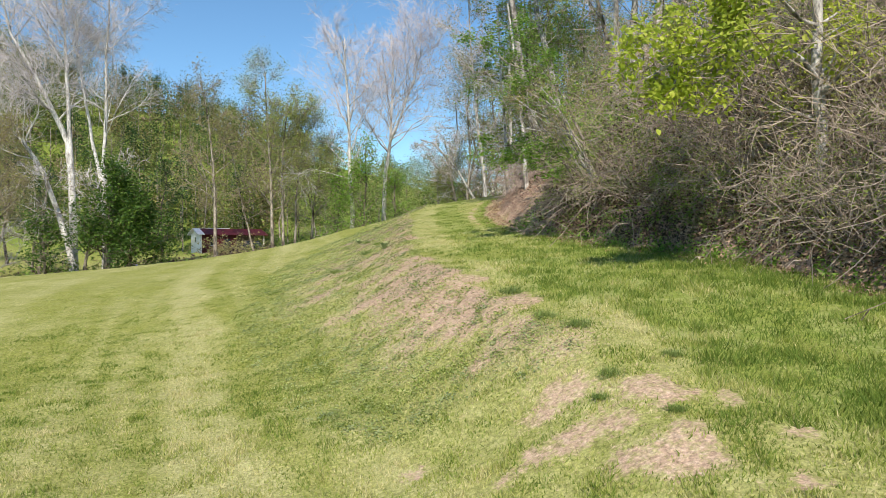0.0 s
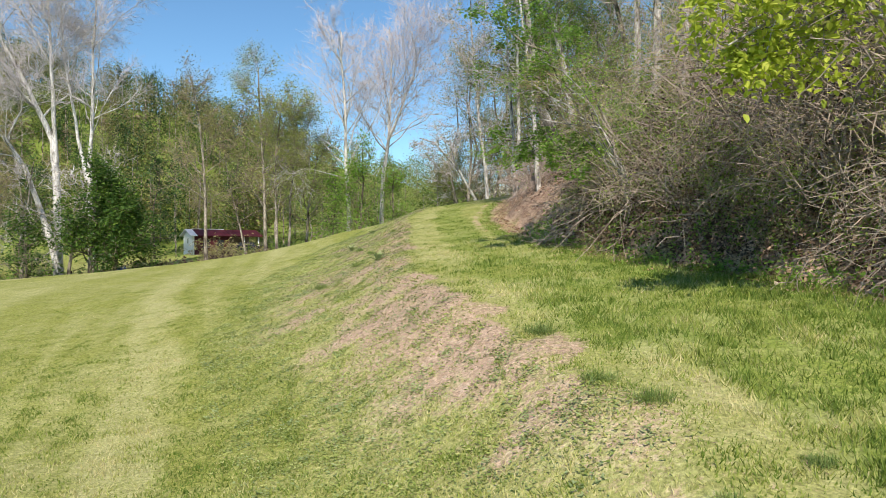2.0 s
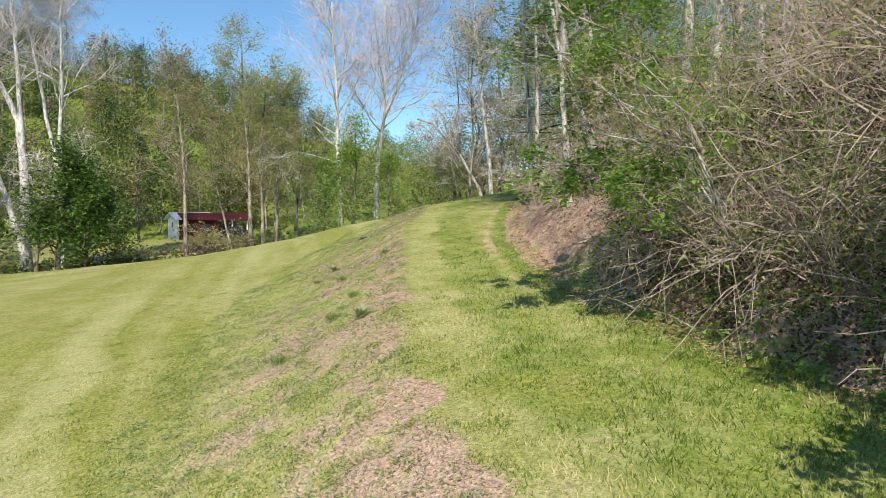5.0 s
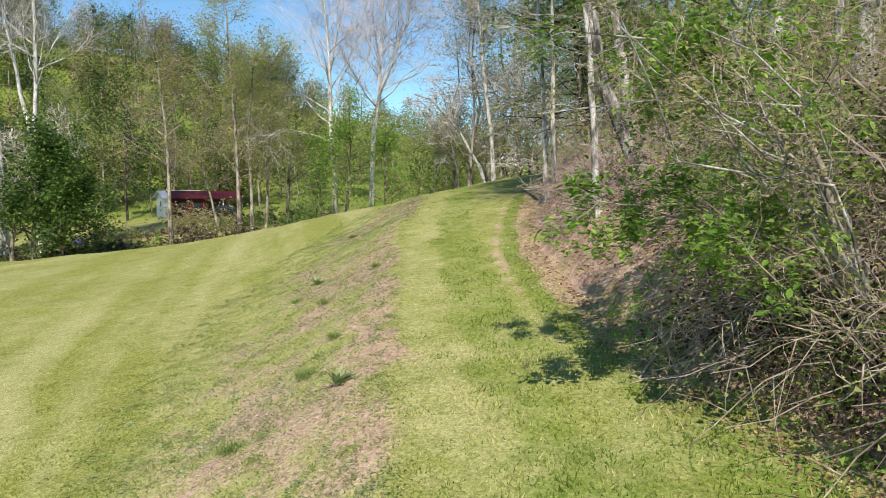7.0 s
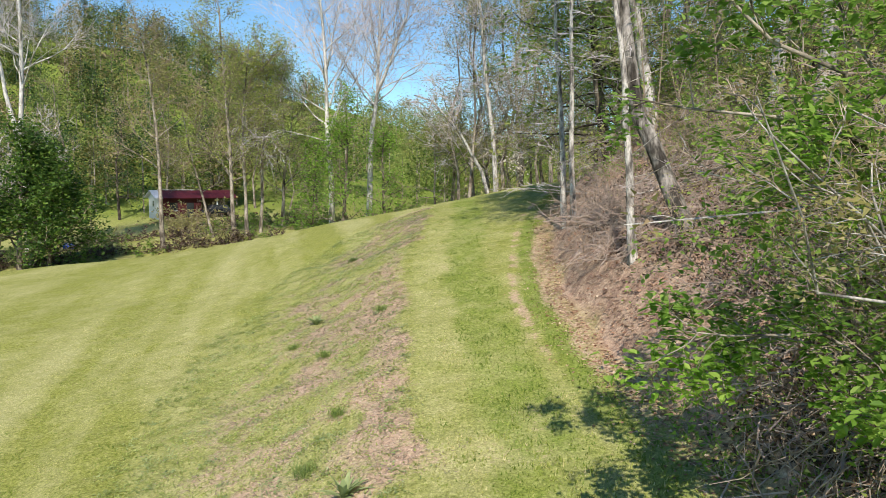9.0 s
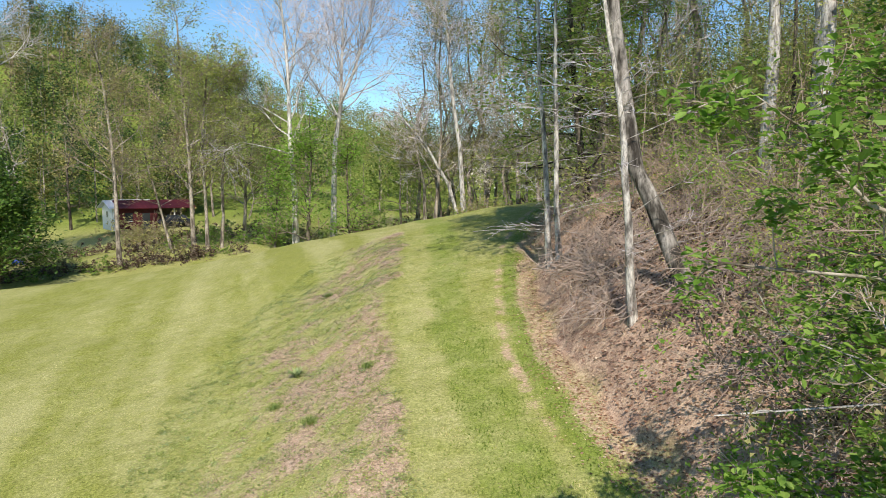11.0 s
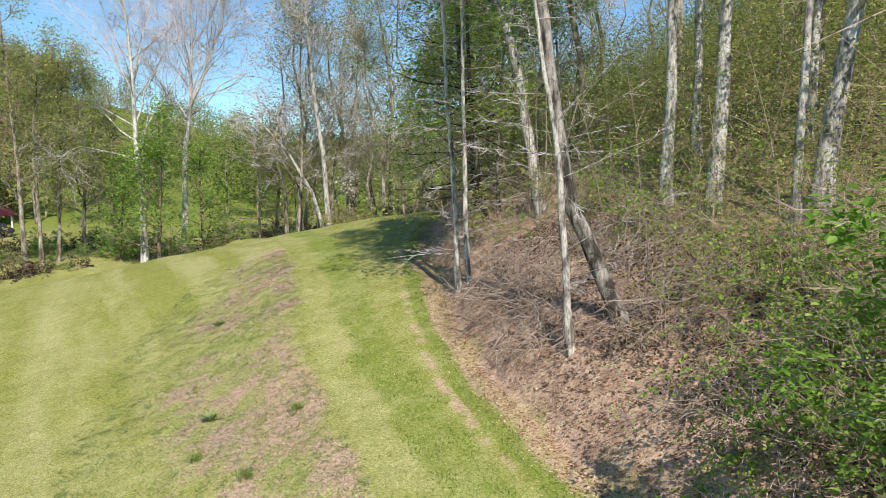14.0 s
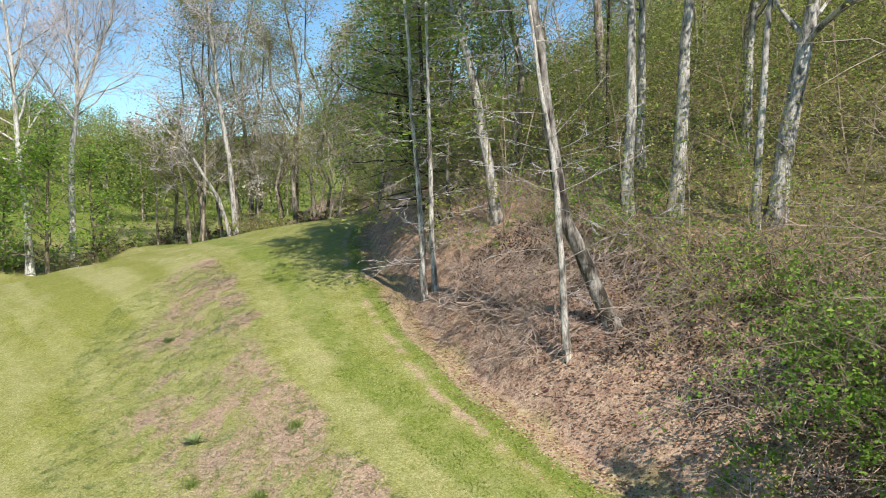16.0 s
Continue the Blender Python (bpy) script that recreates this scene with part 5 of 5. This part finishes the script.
def slope_weeds():
    """Sprigs and small leaves in clumps over the brown face of the slope."""
    rng = np.random.default_rng(95)
    for mat, k, each, size, lab in ((M_WEED, 520, 40, 0.045, "low grey-green weeds scattered over the brown slope"), (M_SPROUT, 2600, 34, 0.042, "small yellow-green sprigs over the brown slope")):
        y = 8 + 37 * rng.random(k)
        x = brow(y) - (np.interp(y, FACE_Y, FACE_W) + 1.6) * rng.random(k)
        c = np.repeat(np.stack([x, y, land(x, y)], 1), each, 0)
        w = np.repeat(0.05 + 0.2 * rng.random(k) ** 2, each)[:, None]
        p = c + rng.normal(size=c.shape) * w * np.array([1, 1, 0])
        p[:, 2] = land(p[:, 0], p[:, 1]) + rng.uniform(0.0, 0.05, len(p))
        ob = new("low_weeds", mesh_np("low_weeds", *leaves(rng, p, size, 0.75, 0.5), mat))
        tagged(ob, lab, "weeds", kind="stuff")


slope_weeds()


def slope_thatch():
    """Dead stalks and straw lying over the bare soil."""
    rng = np.random.default_rng(97)
    n = 110000
    y = 8.0 + 38.5 * rng.random(n)
    x = brow(y) + 0.8 - 6.2 * rng.random(n)
    keep = rng.random(n) < 1.3 * cover(x, y)[0]
    x, y = x[keep], y[keep]
    p = np.stack([x, y, land(x, y) + 0.006 + 0.02 * rng.random(len(x))], 1)
    ob = new("dry_thatch", mesh_np("dry_thatch", *leaves(rng, p, (0.035 + 0.0022 * y)[:, None], 0.85, 0.13), M_STRAW))
    tagged(ob, "pale dead stalks and straw on the bare slope", "thatch", kind="stuff")


slope_thatch()


def verge_weeds():
    """Leafy weeds along the foot of the thicket."""
    rng = np.random.default_rng(96)
    k = 300
    y = 6 + 17 * rng.random(k)
    x = toe(y) + rng.uniform(-0.25, 1.0, k)
    c = np.repeat(np.stack([x, y, land(x, y)], 1), 26, 0)
    w = np.repeat(rng.uniform(0.06, 0.2, k), 26)
    p = c + rng.normal(size=c.shape) * w[:, None] * np.array([1, 1, 0])
    p[:, 2] = land(p[:, 0], p[:, 1]) + rng.random(len(p)) * 1.6 * w
    ob = new("verge_weeds", mesh_np("verge_weeds", *leaves(rng, p, 0.075, 0.3, 0.6), M_FRESH))
    tagged(ob, "leafy green weeds along the foot of the thicket", "weeds", kind="stuff")


verge_weeds()


# ---- the house across the creek ----
M_WALL = plain_mat("white_siding", (0.8, 0.8, 0.79), (0.87, 0.87, 0.86), 3, 0.6)
M_ROOF = plain_mat("maroon_metal_roof", (0.04, 0.006, 0.01), (0.085, 0.011, 0.017), 1.2, 0.6, 0.25)
M_TRIM = plain_mat("grey_metal_trim", (0.5, 0.51, 0.53), (0.66, 0.67, 0.7), 2, 0.45, 0.5)
M_GLASS = plain_mat("dark_window", (0.02, 0.025, 0.03), (0.05, 0.055, 0.06), 1, 0.15, 0.5)
M_WOOD = plain_mat("weathered_wood", (0.1, 0.08, 0.06), (0.2, 0.16, 0.12), 5, 0.8)
M_PAINT = plain_mat("dark_car_paint", (0.02, 0.022, 0.03), (0.035, 0.04, 0.05), 1, 0.25, 0.5)
M_BLUE = plain_mat("blue_plastic", (0.03, 0.08, 0.4), (0.05, 0.12, 0.55), 2, 0.4)


def box(bm, x0, x1, y0, y1, z0, z1):
    m = Matrix.Translation(((x0 + x1) / 2, (y0 + y1) / 2, (z0 + z1) / 2)) @ Matrix.Diagonal((x1 - x0, y1 - y0, z1 - z0, 1))
    bmesh.ops.create_cube(bm, size=1, matrix=m)
    return bm


def solid(*boxes):
    bm = bmesh.new()
    for b in boxes:
        box(bm, *b)
    return bm


def gable(bm, x0, x1, depth, eave, ridge, over, thick):
    """Two roof slopes along x, with a thickness."""
    pts = [(-over, eave), (depth / 2, ridge), (depth + over, eave)]
    rows = []
    for x in (x0, x1):
        rows.append([bm.verts.new((x, y, z)) for y, z in pts] + [bm.verts.new((x, y, z + thick)) for y, z in reversed(pts)])
    a, c = rows
    for k in range(6):
        bm.faces.new((a[k], a[(k + 1) % 6], c[(k + 1) % 6], c[k]))
    bm.faces.new((a[0], a[5], a[4], a[1]))
    bm.faces.new((a[1], a[4], a[3], a[2]))
    bm.faces.new((c[1], c[4], c[5], c[0]))
    bm.faces.new((c[2], c[3], c[4], c[1]))
    bmesh.ops.recalc_face_normals(bm, faces=bm.faces[:])
    return bm


def house():
    h = thing("house", "low house with a white gable end and a maroon metal roof", "house", (-34.8, 101.5, ground_z(-33, 103) + 0.15))
    h.rotation_euler = (0, 0, radians(34))
    bm = solid((0, 0.2, 0, 5, 0, 2.7))
    v = [bm.verts.new(p) for p in ((0, 0, 2.7), (0, 5, 2.7), (0, 2.5, 3.55), (0.2, 0, 2.7), (0.2, 5, 2.7), (0.2, 2.5, 3.55))]
    for q in ((0, 1, 2), (5, 4, 3), (0, 2, 5, 3), (2, 1, 4, 5)):
        bm.faces.new([v[k] for k in q])
    end = part("gable_wall", bm, M_WALL, h, "white siding")
    for k in range(12):
        part("siding_board", solid((-0.025, -0.002, 0, 5, 0.1 + k * 0.22, 0.3 + k * 0.22)), M_WALL, end)
    part("front_wall", solid((0.2, 5.2, 0, 0.2, 0, 2.7)), M_REDW, h, "dark red boards")
    part("back_wall", solid((0.2, 9.5, 4.8, 5, 0, 2.7)), M_WOOD, h, "dark boarded back wall")
    part("side_wall", solid((5.0, 5.2, 0.2, 4.8, 0, 2.7)), M_WOOD, h)
    part("end_roof", gable(bmesh.new(), -0.5, 0.5, 5, 2.62, 3.55, 0.5, 0.08), M_TRIM, h, "pale grey metal roof")
    roof = part("roof", gable(bmesh.new(), 0.5, 9.9, 5, 2.6, 3.53, 0.5, 0.08), M_ROOF, h, "maroon metal roof")
    for i in range(17):
        x = 0.75 + i * 0.55
        bm = bmesh.new()
        v = [bm.verts.new(c) for c in ((x, -0.52, 2.71), (x + 0.04, -0.52, 2.71), (x + 0.04, 2.5, 3.64), (x, 2.5, 3.64), (x, -0.52, 2.65), (x + 0.04, -0.52, 2.65), (x + 0.04, 2.5, 3.58), (x, 2.5, 3.58))]
        for q in ((0, 1, 2, 3), (4, 7, 6, 5), (0, 4, 5, 1), (1, 5, 6, 2), (2, 6, 7, 3), (3, 7, 4, 0)):
            bm.faces.new([v[k] for k in q])
        part("roof_seam", bm, M_ROOF, roof)
    part("ridge_cap", solid((0.5, 5.0, 2.35, 2.65, 3.62, 3.7)), M_TRIM, roof, "pale grey ridge cap")
    for x in (7.3, 9.4):
        part("post", solid((x - 0.07, x + 0.07, 0.0, 0.14, 0, 2.6)), M_WALL, h)
    for at in ((-0.04, 0.0, 2.3, 2.8, 1.6, 2.3), (1.4, 2.3, -0.03, 0.0, 1.1, 2.1)):
        win = part("window", solid(at), M_GLASS, h, "dark window pane")
        x0, x1, y0, y1, z0, z1 = at
        part("sill", solid((x0 - 0.04, x1 + 0.02, y0 - 0.04, y1 + 0.02, z0 - 0.08, z0)), M_TRIM, win)
    part("door", solid((3.4, 4.3, -0.05, 0.0, 0.05, 2.05)), M_GLASS, h, "dark door")


M_REDW = plain_mat("dark_red_boards", (0.06, 0.015, 0.018), (0.11, 0.025, 0.028), 3, 0.7)
house()


def car():
    x, y = -28.6, 105.0
    c = thing("car", "dark car parked under the carport roof", "car", (x, y, ground_z(x, y)))
    c.rotation_euler = (0, 0, radians(30))
    bm = solid((-2.1, 2.1, -0.85, 0.85, 0.35, 0.95))
    bmesh.ops.bevel(bm, geom=bm.edges[:], offset=0.16, segments=3, affect="EDGES")
    part("body", bm, M_PAINT, c)
    bm = bmesh.new()
    lo = [bm.verts.new(p) for p in ((-1.3, -0.78, 0.92), (1.5, -0.78, 0.92), (1.5, 0.78, 0.92), (-1.3, 0.78, 0.92))]
    hi = [bm.verts.new(p) for p in ((-0.7, -0.62, 1.45), (1.1, -0.62, 1.45), (1.1, 0.62, 1.45), (-0.7, 0.62, 1.45))]
    bm.faces.new(hi)
    for i in range(4):
        bm.faces.new((lo[i], lo[(i + 1) % 4], hi[(i + 1) % 4], hi[i]))
    part("cabin", bm, M_GLASS, c, "dark glazed cabin")
    for wx in (-1.3, 1.35):
        for wy in (-0.8, 0.8):
            bm = bmesh.new()
            bmesh.ops.create_cone(bm, cap_ends=True, segments=20, radius1=0.33, radius2=0.33, depth=0.22,
                                  matrix=Matrix.Translation((wx, wy, 0.33)) @ Matrix.Rotation(radians(90), 4, "X"))
            part("wheel", bm, M_DARK, c)


car()
bx, by = -35.0, 80.0
drum = thing("barrel", "blue plastic barrel lying in the weeds by the creek", "barrel", (bx, by, ground_z(bx, by)))
bm = bmesh.new()
bmesh.ops.create_cone(bm, cap_ends=True, segments=24, radius1=0.3, radius2=0.3, depth=0.9, matrix=Matrix.Translation((0, 0, 0.3)) @ Matrix.Rotation(radians(90), 4, "Y"))
bmesh.ops.bevel(bm, geom=[e for e in bm.edges if len(e.link_faces) == 2 and any(len(f.verts) > 4 for f in e.link_faces)], offset=0.05, segments=2, affect="EDGES")
part("shell", bm, M_BLUE, drum)
